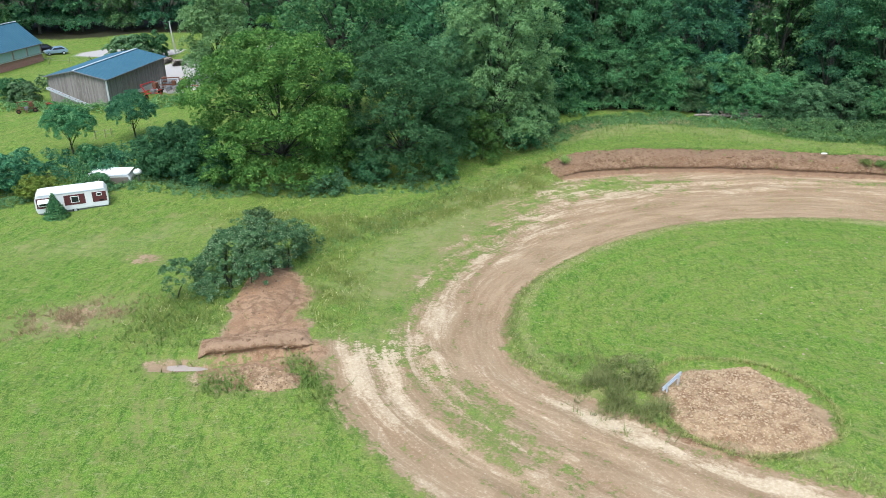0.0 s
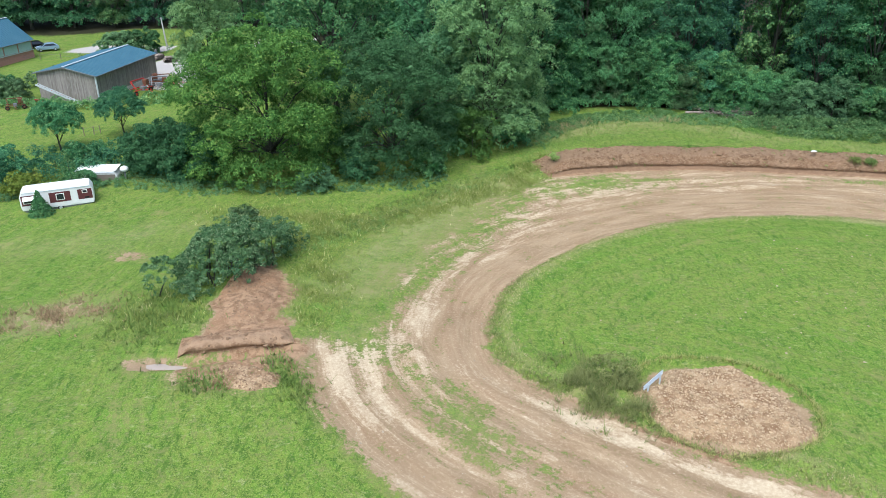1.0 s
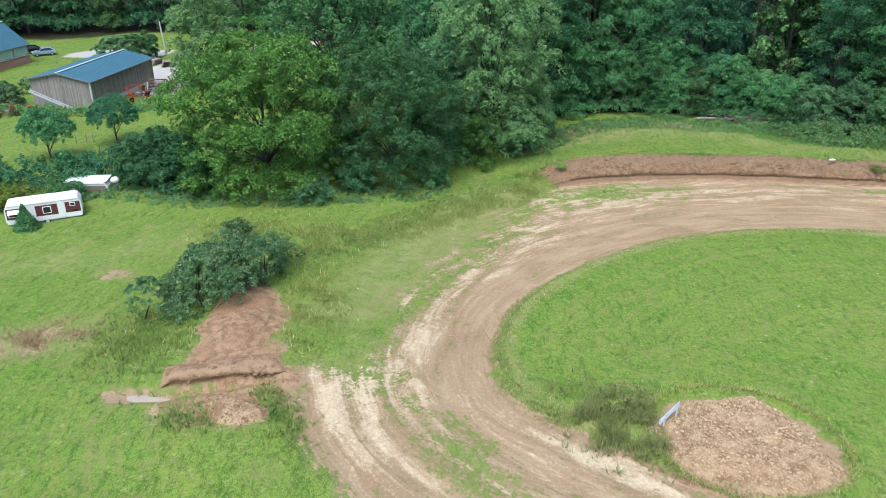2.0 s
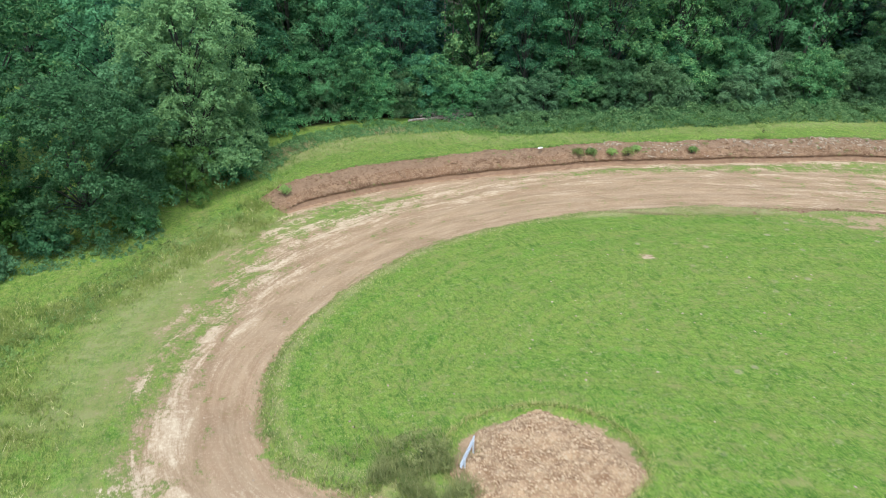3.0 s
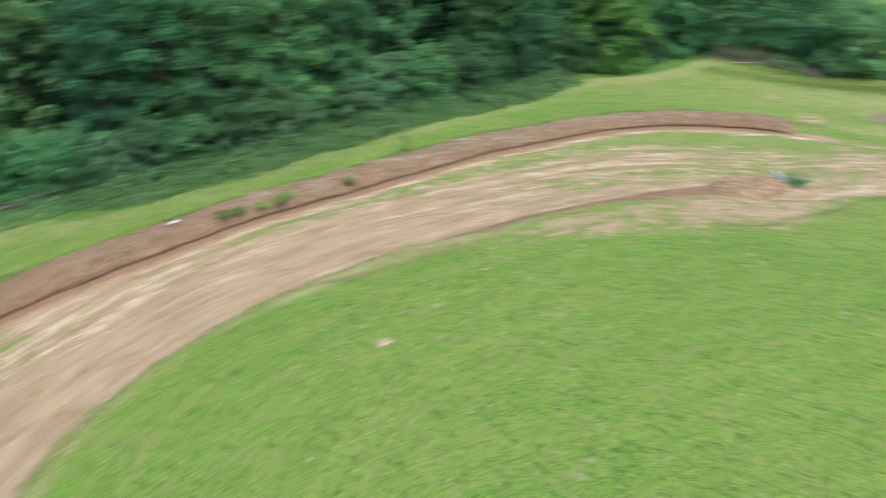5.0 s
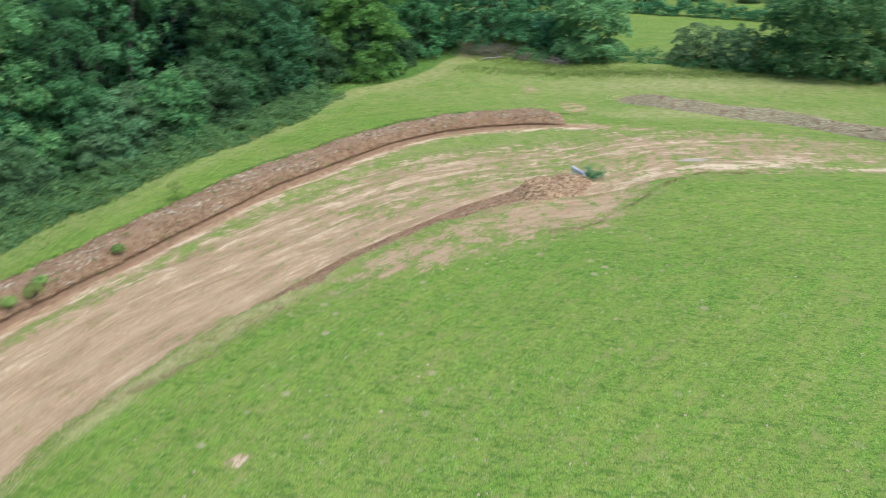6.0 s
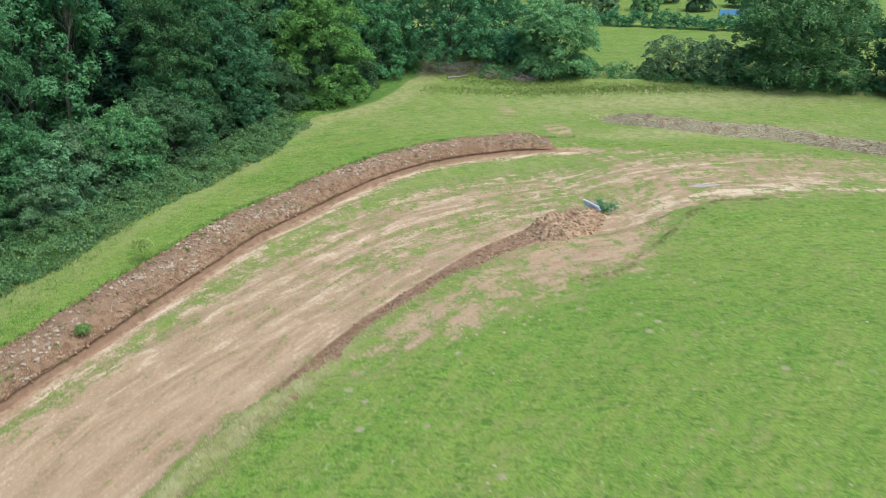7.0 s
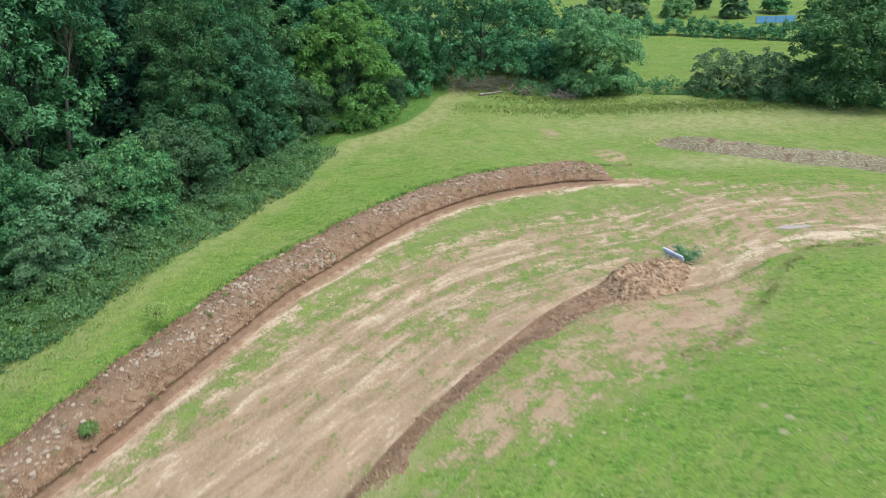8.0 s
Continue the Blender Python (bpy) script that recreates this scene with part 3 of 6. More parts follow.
def height(x, y):
    i, j, a, b = cell(float(x), float(y))
    g = COVER["z"]
    return float((1 - b) * ((1 - a) * g[j, i] + a * g[j, i + 1]) + b * ((1 - a) * g[j + 1, i] + a * g[j + 1, i + 1]))


def build_ground():
    gx, gy, f = GRID_X, GRID_Y, {key: value.ravel() for key, value in COVER.items()}
    x, y = (a.ravel() for a in np.meshgrid(gx, gy))
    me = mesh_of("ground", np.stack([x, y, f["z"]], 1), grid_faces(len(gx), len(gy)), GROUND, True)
    for key in ("along", "across", "bare", "pale", "raw", "dry", "lush", "moles", "shaded_litter", "gravel"):
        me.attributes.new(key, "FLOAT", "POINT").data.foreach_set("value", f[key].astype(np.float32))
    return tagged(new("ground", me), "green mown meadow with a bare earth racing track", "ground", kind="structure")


ground = build_ground()


# ---- shared makers ----
def part(name, data, material=None, parent=None, label=""):
    """Links a bmesh or a mesh as one object under a thing."""
    if isinstance(data, bmesh.types.BMesh):
        me = bpy.data.meshes.new(name)
        data.normal_update()
        data.to_mesh(me)
        data.free()
        data = me
    if material and not data.materials:
        data.materials.append(material)
    ob = new(name, data)
    ob.parent = parent
    return tagged(ob, label)


def thing(name, m, label, category, group="", kind=""):
    ob = tagged(new(name), label, category, group, kind)
    ob.empty_display_size = 0.3
    ob.matrix_world = m
    return ob


def tube(points, radii, sides=7):
    """A tapered round limb along a line of points."""
    p = [Vector(a) for a in points]
    verts, faces = [], []
    for i, (a, r) in enumerate(zip(p, radii)):
        d = (p[min(i + 1, len(p) - 1)] - p[max(i - 1, 0)]).normalized()
        e = d.orthogonal().normalized()
        g = d.cross(e)
        for k in range(sides):
            t = 2 * math.pi * k / sides
            verts.append(a + (e * math.cos(t) + g * math.sin(t)) * r)
    for i in range(len(p) - 1):
        for k in range(sides):
            n = (k + 1) % sides
            faces.append((i * sides + k, i * sides + n, (i + 1) * sides + n, (i + 1) * sides + k))
    return np.array([tuple(v) for v in verts]), np.array(faces)


def join(pieces):
    verts, faces, n = [], [], 0
    for v, f in pieces:
        verts.append(np.asarray(v))
        faces.append(np.asarray(f) + n)
        n += len(v)
    return np.vstack(verts), np.vstack(faces)


def leaves(centres, normals, size, rng, length=1.35, spread=0.42):
    """Folded, pointed leaf sprays at the centres, roughly facing along the normals."""
    n = len(centres)
    nrm = normals + rng.normal(0, spread, (n, 3))
    nrm /= np.linalg.norm(nrm, axis=1)[:, None] + 1e-9
    a = np.cross(nrm, rng.normal(0, 1, (n, 3)))
    a /= np.linalg.norm(a, axis=1)[:, None] + 1e-9
    b = np.cross(nrm, a)
    s = size * rng.uniform(0.55, 1.25, (n, 1))
    v = np.stack([centres - a * s * length / 2 + b * s * 0.3, centres + a * s * length / 2 - nrm * s * 0.15, centres - b * s * 0.55], 1).reshape(-1, 3)
    return v, np.arange(3 * n).reshape(-1, 3)


def sprays(at, axis, per, leaf, rng, spread, flat=0.5, droop=0.2):
    """Domes of leaves round the places at: each dome faces along its axis and is lit on top, shaded below."""
    n = len(at)
    axis = axis + rng.normal(0, 0.16, (n, 3))
    axis /= np.linalg.norm(axis, axis=1)[:, None]
    u = rng.normal(0, 1, (n, per, 3)) + 0.85 * axis[:, None]
    u /= np.linalg.norm(u, axis=2, keepdims=True)
    local = u * (spread * rng.uniform(0.65, 1.6, (n, 1, 1))) * rng.uniform(0.55, 1.1, (n, per, 1))
    local -= (local * axis[:, None]).sum(2, keepdims=True) * axis[:, None] * flat
    local[:, :, 2] -= droop * (local[:, :, 0] ** 2 + local[:, :, 1] ** 2)
    return leaves((at[:, None] + local).reshape(-1, 3), (u + 0.35 * axis[:, None]).reshape(-1, 3), leaf, rng, spread=0.5)


def crown(lobes, clumps, per, leaf, rng, spray=0.75, droop=0.25, flat=0.5, inside=0.2):
    """Sprays of leaves over the surface of the lobes (centre, radii), with dark gaps between them."""
    clumps, per, leaf = int(clumps * 0.8), int(per * 1.9), leaf * 0.9
    area = np.array([r[0] * r[1] + r[1] * r[2] + r[0] * r[2] for _, r in lobes])
    pick = rng.choice(len(lobes), clumps, p=area / area.sum())
    c, r = np.array([a for a, _ in lobes], float), np.array([b for _, b in lobes], float)
    d = rng.normal(0, 1, (clumps, 3))
    d[:, 2] = np.where(d[:, 2] < -0.35, -d[:, 2], d[:, 2])
    d /= np.linalg.norm(d, axis=1)[:, None]
    depth = np.where(rng.random((clumps, 1)) < inside, rng.uniform(0.35, 0.85, (clumps, 1)), rng.uniform(0.86, 1.12, (clumps, 1)))
    at = c[pick] + d * r[pick] * depth
    # drop the clumps that lie deep within another lobe
    deep = np.zeros(clumps, bool)
    for k in range(len(lobes)):
        q = (at - c[k]) / r[k]
        deep |= ((q * q).sum(1) < 0.5) & (pick != k)
    at, d = at[~deep], d[~deep]
    return sprays(at, d * 0.8 + np.array([0, 0, 0.75]), per, leaf, rng, spray, flat, droop)


def crown_lobes(h, base, radius, count, rng, size=0.42, squash=0.85, skirt=True):
    """Lobes round a crown of that radius from base up to h."""
    mid, half = (h + base) / 2, (h - base) / 2
    lobes = [((0, 0, mid), (radius * 0.6, radius * 0.6, half * 0.7))]
    for i in range(count):
        t = (i + 0.5) / count
        zz = 1 - 1.8 * t if skirt else 1 - 1.4 * t
        ang = i * 2.399 + rng.uniform(-0.3, 0.3)
        w = math.sqrt(max(0.05, 1 - zz * zz)) if zz > 0 else 1 - 0.25 * zz * zz
        k = size * radius * rng.uniform(0.6, 1.3)
        reach = w * (radius - k * 0.8) * rng.uniform(0.78, 1.22)
        lobes.append(((reach * math.cos(ang), reach * math.sin(ang), mid + zz * (half - k * 0.55) + rng.normal(0, 0.08 * half)), (k, k, k * squash)))
    for i in range(count // 2 if skirt else 0):
        ang, k = i * 2.399, size * radius * rng.uniform(0.8, 1.2)
        reach = (radius - k * 0.7) * rng.uniform(0.8, 1.02)
        lobes.append(((reach * math.cos(ang), reach * math.sin(ang), base + k * squash * rng.uniform(0.5, 1.1)), (k, k, k * squash)))
    for i in range(max(3, count // 5)):
        ang, up, k = rng.uniform(0, 6.28), rng.uniform(-0.1, 0.95), size * radius * rng.uniform(0.3, 0.5)
        reach = radius * math.sqrt(1 - 0.8 * up * up) * rng.uniform(0.85, 1.05)
        lobes.append(((reach * math.cos(ang), reach * math.sin(ang), mid + up * half * 1.05), (k, k, k * 1.3)))
    return lobes


def trunk_and_limbs(h, r, lobes, rng, lean=(0, 0), every=2, first=0.25):
    top = h * 0.72
    pts = [(lean[0] * t * t + 0.15 * math.sin(3 * t), lean[1] * t * t + 0.12 * math.sin(4 * t), top * t - 0.3) for t in np.linspace(0, 1, 7)]
    pieces = [tube(pts, [r * (1.25 if i == 0 else 1 - 0.8 * i / 6) for i in range(7)], 9)]
    for (c, k) in lobes[1::every]:
        t = min(0.9, max(first, (c[2] - 0.3 * h) / top))
        i = int(t * 6)
        s, e = Vector(pts[i]), Vector(c)
        bend = s.lerp(e, 0.5) + Vector((0, 0, 0.12 * (e - s).length))
        pieces.append(tube([s, bend, e], [r * 0.38 * (1 - 0.5 * t), r * 0.24, r * 0.07], 5))
    return join(pieces)


def tree(name, label, category, x, y, h, radius, base, leaf_mat, seed, count=14, clumps=500, per=16, leaf=0.42, spray=0.75, squash=0.85, droop=0.2, trunk=0.3, bark=None, size=0.42, group="", lean=(0, 0), skirt=True, sink=0.0):
    rng = np.random.default_rng(seed)
    lobes = crown_lobes(h, base, radius, count, rng, size, squash, skirt)
    if lean != (0, 0):
        lobes = [((c[0] + lean[0] * (c[2] / h) ** 2, c[1] + lean[1] * (c[2] / h) ** 2, c[2]), r) for c, r in lobes]
    ob = thing(name, pose(x, y, height(x, y) - sink, 0, 0, (seed * 77) % 360), label, category, group)
    part("trunk", mesh_of("trunk", *trunk_and_limbs(h, trunk, lobes, rng, lean, 2, 0.25 if skirt else 0.84 if bark else 0.3), bark or BARK, True), None, ob)
    part("crown", mesh_of("crown", *crown(lobes, clumps, per, leaf, rng, spray, droop), leaf_mat), None, ob)
    return ob


def conifer(name, label, x, y, h, radius, seed, group=""):
    """A spruce: whorls of drooping boughs on a straight stem."""
    rng = np.random.default_rng(seed)
    ob = thing(name, pose(x, y, height(x, y)), label, "tree", group)
    part("trunk", mesh_of("trunk", *tube([(0, 0, -0.3), (0, 0, h * 0.5), (0, 0, h)], [0.26, 0.17, 0.03], 8), BARK, True), None, ob)
    pts, nrm = [], []
    z = h * 0.12
    while z < h - 0.3:
        reach = radius * (1 - z / h) ** 0.8 + 0.25
        for k in range(7):
            ang = k * 0.9 + z * 1.7 + rng.uniform(-0.2, 0.2)
            for t in np.linspace(0.25, 1, max(3, int(reach / 0.3))):
                w = reach * t * rng.uniform(0.9, 1.08)
                for side in rng.normal(0, 0.25 * (1.2 - t) + 0.1, 2):
                    pts.append((w * math.cos(ang) - side * math.sin(ang), w * math.sin(ang) + side * math.cos(ang), z - 0.28 * w * t + rng.normal(0, 0.08)))
                    nrm.append((0.35 * math.cos(ang), 0.35 * math.sin(ang), 1))
        z += 0.62
    part("crown", mesh_of("crown", *leaves(np.array(pts), np.array(nrm), 0.42, rng, 2.0, 0.35), LEAF_CONIFER), None, ob)
    return ob


# ---- earthworks ----
ICO_V = np.array([(0, 0, -1), (0.72, -0.53, -0.45), (-0.28, -0.85, -0.45), (-0.89, 0, -0.45), (-0.28, 0.85, -0.45), (0.72, 0.53, -0.45), (0.28, -0.85, 0.45), (-0.72, -0.53, 0.45), (-0.72, 0.53, 0.45), (0.28, 0.85, 0.45), (0.89, 0, 0.45), (0, 0, 1)])
ICO_F = np.array([(0, 2, 1), (1, 5, 0), (0, 3, 2), (0, 4, 3), (0, 5, 4), (1, 10, 5), (2, 6, 1), (3, 7, 2), (4, 8, 3), (5, 9, 4), (1, 6, 10), (2, 7, 6), (3, 8, 7), (4, 9, 8), (5, 10, 9), (6, 11, 10), (7, 11, 6), (8, 11, 7), (9, 11, 8), (10, 11, 9)])


def clod_mesh(name, at, sizes, material, rng):
    """Many irregular lumps, each at its own place."""
    n = len(at)
    shape = ICO_V[None] * rng.uniform(0.6, 1.25, (n, 12, 1)) * (sizes[:, None] * rng.uniform(0.7, 1.3, (n, 3)))[:, None]
    ang = rng.uniform(0, 6.28, n)
    c, s = np.cos(ang)[:, None], np.sin(ang)[:, None]
    v = np.stack([shape[..., 0] * c - shape[..., 1] * s, shape[..., 0] * s + shape[..., 1] * c, shape[..., 2] * 0.7], 2) + at[:, None]
    f = ICO_F[None] + 12 * np.arange(n)[:, None, None]
    return mesh_of(name, v.reshape(-1, 3), f.reshape(-1, 3), material)


def lumps(x, y, seed):
    """Rough broken-earth relief between about -1 and 1."""
    return np.array([noise.fractal((a * 0.9 + seed, b * 0.9, seed), 0.7, 2.1, 4) for a, b in zip(x, y)])


def earth_bank(line, profile, label, seed, clods, rough=0.08, fade=4.0, width=1.0, cut=0.0, soil=None, stony=0):
    """A ridge of spoil swept along a line; profile gives (offset to the left, height)."""
    rng = np.random.default_rng(seed)
    line = smooth_line(line[::3] if len(line) > 30 else line, 0.2)
    d = np.gradient(line, axis=0)
    d /= np.linalg.norm(d, axis=1)[:, None]
    left = np.stack([-d[:, 1], d[:, 0]], 1)
    po, ph = np.array(profile).T
    arc = np.r_[0, np.cumsum(np.hypot(np.diff(po), np.diff(ph)))]
    step = np.linspace(0, arc[-1], int(arc[-1] / 0.17) + 2)
    off, h = np.interp(step, arc, po), np.interp(step, arc, ph)
    n, m = len(line), len(off)
    run = np.cumsum(np.r_[0, np.linalg.norm(np.diff(line, axis=0), axis=1)])
    end = ramp(run, 0, fade) * ramp(run[-1] - run, 0, fade)
    bulge = (1 + 0.08 * np.sin(run * 0.45 + seed) + 0.06 * np.sin(run * 1.3)) * (1 - cut * run / run[-1])
    x = line[:, None, 0] + left[:, None, 0] * off[None] * width
    y = line[:, None, 1] + left[:, None, 1] * off[None] * width
    ground_z = base_height(x.ravel(), y.ravel()).reshape(n, m)
    full = ground_at(x.ravel(), y.ravel())["z"].reshape(n, m)
    foot = full[:, :1]
    z = foot * 0 + np.minimum(full, ground_z + 0.2) + (h[None] * bulge[:, None]) * end[:, None]
    core = np.clip(h / max(ph), 0, 1)[None] * end[:, None]
    z += rough * lumps(x.ravel(), y.ravel(), seed).reshape(n, m) * core
    z = np.where(end[:, None] < 0.02, full - 0.15, z)
    z[:, 0] = full[:, 0] - 0.2
    z[:, -1] = full[:, -1] - 0.2
    me = mesh_of("earth", np.stack([x, y, z], 2).reshape(-1, 3), grid_faces(m, n), soil or SPOIL, True)
    me.attributes.new("layer", "FLOAT", "POINT").data.foreach_set("value", np.tile(np.clip(h / max(ph), 0, 1), n).astype(np.float32))
    ob = thing("earth_bank", pose(0, 0, 0), label, "earth bank")
    part("earth", me, None, ob)
    i, j = rng.integers(3, n - 3, clods), rng.integers(1, m - 1, clods)
    at = np.stack([x[i, j], y[i, j], z[i, j]], 1) + rng.normal(0, 0.05, (clods, 3)) * np.array([1, 1, 0.3])
    keep = (core[i, j] > 0.12) & (z[i, j] > full[i, j] - 0.05)
    at = at[keep]
    big = 0.025 + 0.17 * rng.random(len(at)) ** 6.0
    tagged(part("rubble", clod_mesh("rubble", at, big, CLOD, rng), None, ob, "loose clods and stones"), kind="stuff")
    if stony:
        # nests of pale stones and straw along the brow, and sprigs of weed
        nest = rng.integers(int(n * 0.35), n - 8, stony // 10)
        i = np.clip(np.repeat(nest, 10) + rng.normal(0, 3.5, 10 * len(nest)).astype(int), 3, n - 4)
        j = np.clip(np.repeat(rng.normal(m * 0.55, m * 0.13, len(nest)), 10) + rng.normal(0, 1.2, len(i)), 4, m - 3).astype(int)
        at = np.stack([x[i, j], y[i, j], z[i, j] + 0.02], 1) + rng.normal(0, 0.08, (len(i), 3)) * np.array([1, 1, 0.2])
        tagged(part("stone_rubble", clod_mesh("stone_rubble", at, 0.05 + 0.15 * rng.random(len(at)) ** 2.5, STONE, rng), None, ob, "pale grey stones"), kind="stuff")
        nest = rng.integers(20, n - 8, 130)
        j = rng.integers(4, m - 3, 130)
        at = np.stack([x[nest, j], y[nest, j], z[nest, j] + 0.06], 1)
        tagged(part("weed_growth", mesh_of("weed_growth", *sprays(at, np.tile((0.0, 0.0, 1.0), (130, 1)), 26, 0.1, rng, 0.24, 0.3, 0.1), LEAF_WEED), None, ob, "sprigs of green weed"), kind="stuff")
    return ob


def earth_mound(cx, cy, rx, ry, turn, h, label, seed, clods, material, pale, rough=0.2, lump=0.12):
    """A flat-topped heap of tipped earth."""
    rng = np.random.default_rng(seed)
    k = 74
    g = np.linspace(-1.15, 1.15, k)
    a, b = np.meshgrid(g, g)
    c, s = math.cos(radians(turn)), math.sin(radians(turn))
    x, y = cx + a * rx * c - b * ry * s, cy + a * rx * s + b * ry * c
    r = np.sqrt(a * a + b * b) + 0.08 * np.sin(3 * np.arctan2(b, a) + seed) + 0.05 * np.sin(7 * np.arctan2(b, a))
    body = 1 - ramp(r, 0.55, 1.0)
    full = ground_at(x.ravel(), y.ravel())["z"].reshape(k, k)
    z = full + h * body + (rough * lumps(1.6 * x.ravel(), 1.6 * y.ravel(), seed).reshape(k, k)) * np.sqrt(body) - 0.12 * (body < 0.02)
    ob = thing("earth_mound", pose(0, 0, 0), label, "earth mound")
    me = mesh_of("earth", np.stack([x, y, z], 2).reshape(-1, 3), grid_faces(k, k), material, True)
    me.attributes.new("layer", "FLOAT", "POINT").data.foreach_set("value", np.full(k * k, 0.6, np.float32))
    part("earth", me, None, ob)
    i, j = rng.integers(4, k - 4, clods), rng.integers(4, k - 4, clods)
    keep = (body[i, j] > 0.1)
    at = np.stack([x[i, j], y[i, j], z[i, j]], 1)[keep]
    at[:, :2] += rng.normal(0, 0.06, (len(at), 2))
    tagged(part("rubble", clod_mesh("rubble", at, 0.04 + lump * rng.random(len(at)) ** 2.5, pale, rng), None, ob, "loose crumbs and clods"), kind="stuff")
    return ob


def pale_spoil():
    n = Nodes("pale_crumbled_earth", 0.95, 0.1)
    at = n.coord()
    mid, fine = n.noise(at, 1.2, 5, 0.65), n.noise(at, 7.0, 4, 0.7)
    c = n.mix(n.step(mid, 0.35, 0.68), (0.21, 0.13, 0.072), (0.39, 0.28, 0.168))
    c = n.mix(n.step(fine, 0.5, 0.75), c, (0.51, 0.395, 0.255))
    n.bump(n.math("ADD", mid, fine), 0.9, 0.12)
    return n.colour(c)


PALE_SPOIL = pale_spoil()
earth_bank(BANK, [(-0.25, -0.05), (0.1, 0.04), (0.5, 0.14), (0.62, 0.2), (0.4, 0.48), (0.62, 0.75), (1.4, 1.25), (2.3, 1.45), (3.2, 1.4), (4.0, 1.15), (4.8, 0.8)], "long reddish-brown bank of cut earth along the track", 3, 15000, 0.15, cut=0.22, soil=BANK_SPOIL, stony=1500)
earth_bank(np.array([(54, 63.8), (57, 62.3), (61, 60.7), (66, 58.3), (71, 55.5), (76, 52.4), (80, 48.7), (83.5, 44.5)]), [(-2.0, -0.14), (-1.2, 0.0), (0, 0.12), (1.2, 0.02), (2.0, -0.14)], "low ridge of reddish earth beside the track", 8, 2000, 0.06, 7.0, soil=BANK_SPOIL)
earth_mound(81.5, 46.0, 4.6, 2.7, -45, 0.95, "heap of brown rubble and earth at the track's inner edge", 5, 2000, PALE_SPOIL, CLOD)
earth_mound(18.8, 38.7, 5.2, 4.3, -24, 0.8, "broad heap of pale crumbly earth in the meadow", 6, 5200, PALE_SPOIL, PALE_CLOD, 0.22, 0.07)
earth_bank(np.array([(-15.6, 40.5), (-13.5, 41.0), (-11.2, 41.9), (-9.3, 42.5), (-8.2, 42.9)]), [(-0.19, -0.1), (0.15, -0.05), (0.3, 0.0), (0.1, 0.5), (0.5, 0.62), (1.3, 0.45), (2.6, -0.05)], "cut edge of dug orange-brown earth along the channel", 14, 260, 0.07, 1.2)
earth_mound(-13.2, 50.0, 2.3, 5.8, 6, 0.2, "heap of dug brown earth below the willow bush", 15, 420, SPOIL, CLOD, 0.1, 0.07)
earth_mound(-10.4, 38.6, 2.2, 1.3, -15, 0.3, "low heap of dug earth with pebbles", 16, 500, PALE_SPOIL, CLOD, 0.1, 0.05)
earth_bank(np.array([(118.5, 40.3), (116, 36), (114.2, 31.5), (112.4, 26), (110.8, 19), (106.5, 12), (102, 4), (99, -8)]), [(-1.9, -0.1), (-1.0, 0.55), (0, 1.1), (0.9, 0.9), (1.9, -0.1)], "low overgrown bank of earth and hay", 11, 1800, 0.14, 4.0, soil=HAY_BANK)


def scattered_stones(label, box, count, size, seed, on_track):
    rng = np.random.default_rng(seed)
    x, y = rng.uniform(box[0], box[1], count), rng.uniform(box[2], box[3], count)
    f = ground_at(x, y)
    keep = ((f["bare"] > 0.5) if on_track else (f["bare"] < 0.2)) & (rng.random(count) < 0.5 + 0.5 * wave(x, y, 0.23, seed))
    at = np.stack([x, y, f["z"]], 1)[keep]
    ob = new("loose_stones", clod_mesh("loose_stones", at, size * (0.35 + rng.random(len(at)) ** 2.5), STONE, rng))
    tagged(ob, label, "stones", kind="stuff")


scattered_stones("small pale stones and clods lying in the mown grass", (28, 84, 26, 66), 900, 0.09, 501, False)
scattered_stones("small pale stones lying on the earth track", (-8, 104, 28, 84), 3000, 0.07, 502, True)
scattered_stones("pale stones and hay wisps on the rim of the meadow", (3, 30, 40, 72), 260, 0.09, 503, False)


# ---- trees by the meadow ----
tree("maple_tree", "broad field maple with yellow-green leaves down to the grass", "tree", -19.2, 82, 15.2, 9.4, 0.2, LEAF_MAPLE, 1, 44, 3400, 24, 0.25, 0.6, 0.6, size=0.27)
tree("hornbeam_tree", "rounded dark green tree with branches to the ground", "tree", -5.6, 85, 13.4, 7.8, 0.1, LEAF_DARK, 2, 38, 2600, 24, 0.23, 0.55, size=0.28)
tree("willow_tree", "tall grey-green willow at the wood's edge", "tree", 5.4, 95, 21, 7.4, 0.6, LEAF_BIRCH, 3, 46, 3200, 24, 0.23, 0.6, 1.2, 0.35, 0.4, size=0.27)
tree("elder_shrub", "small bright yellow-green shrub under the trees", "shrub", 3.4, 88.0, 6.2, 2.4, 0.2, LEAF_LIGHT, 4, 10, 220, 18, 0.24, 0.45, trunk=0.08)
tree("hazel_shrub", "low green shrub at the foot of the trees", "shrub", -13, 75.2, 2.4, 2.1, 0.0, LEAF_SHRUB, 5, 10, 260, 20, 0.17, 0.32, trunk=0.06)
tree("oak_tree", "large dark green oak behind the meadow trees", "tree", -15, 103, 21, 8.5, 4.0, LEAF_BEECH, 6, 34, 1500, 20, 0.34, 0.7, trunk=0.45, size=0.3)
tree("ash_tree", "tall grey-green ash tree", "tree", -1.5, 106, 20, 7.0, 3.0, LEAF_DARK, 7, 28, 1200, 20, 0.32, 0.65, trunk=0.4, size=0.3)
tree("thorn_tree", "slender green tree between larger crowns", "tree", -1.0, 95, 13, 4.0, 1.0, LEAF_WILLOW, 8, 20, 700, 20, 0.27, 0.55, size=0.34)
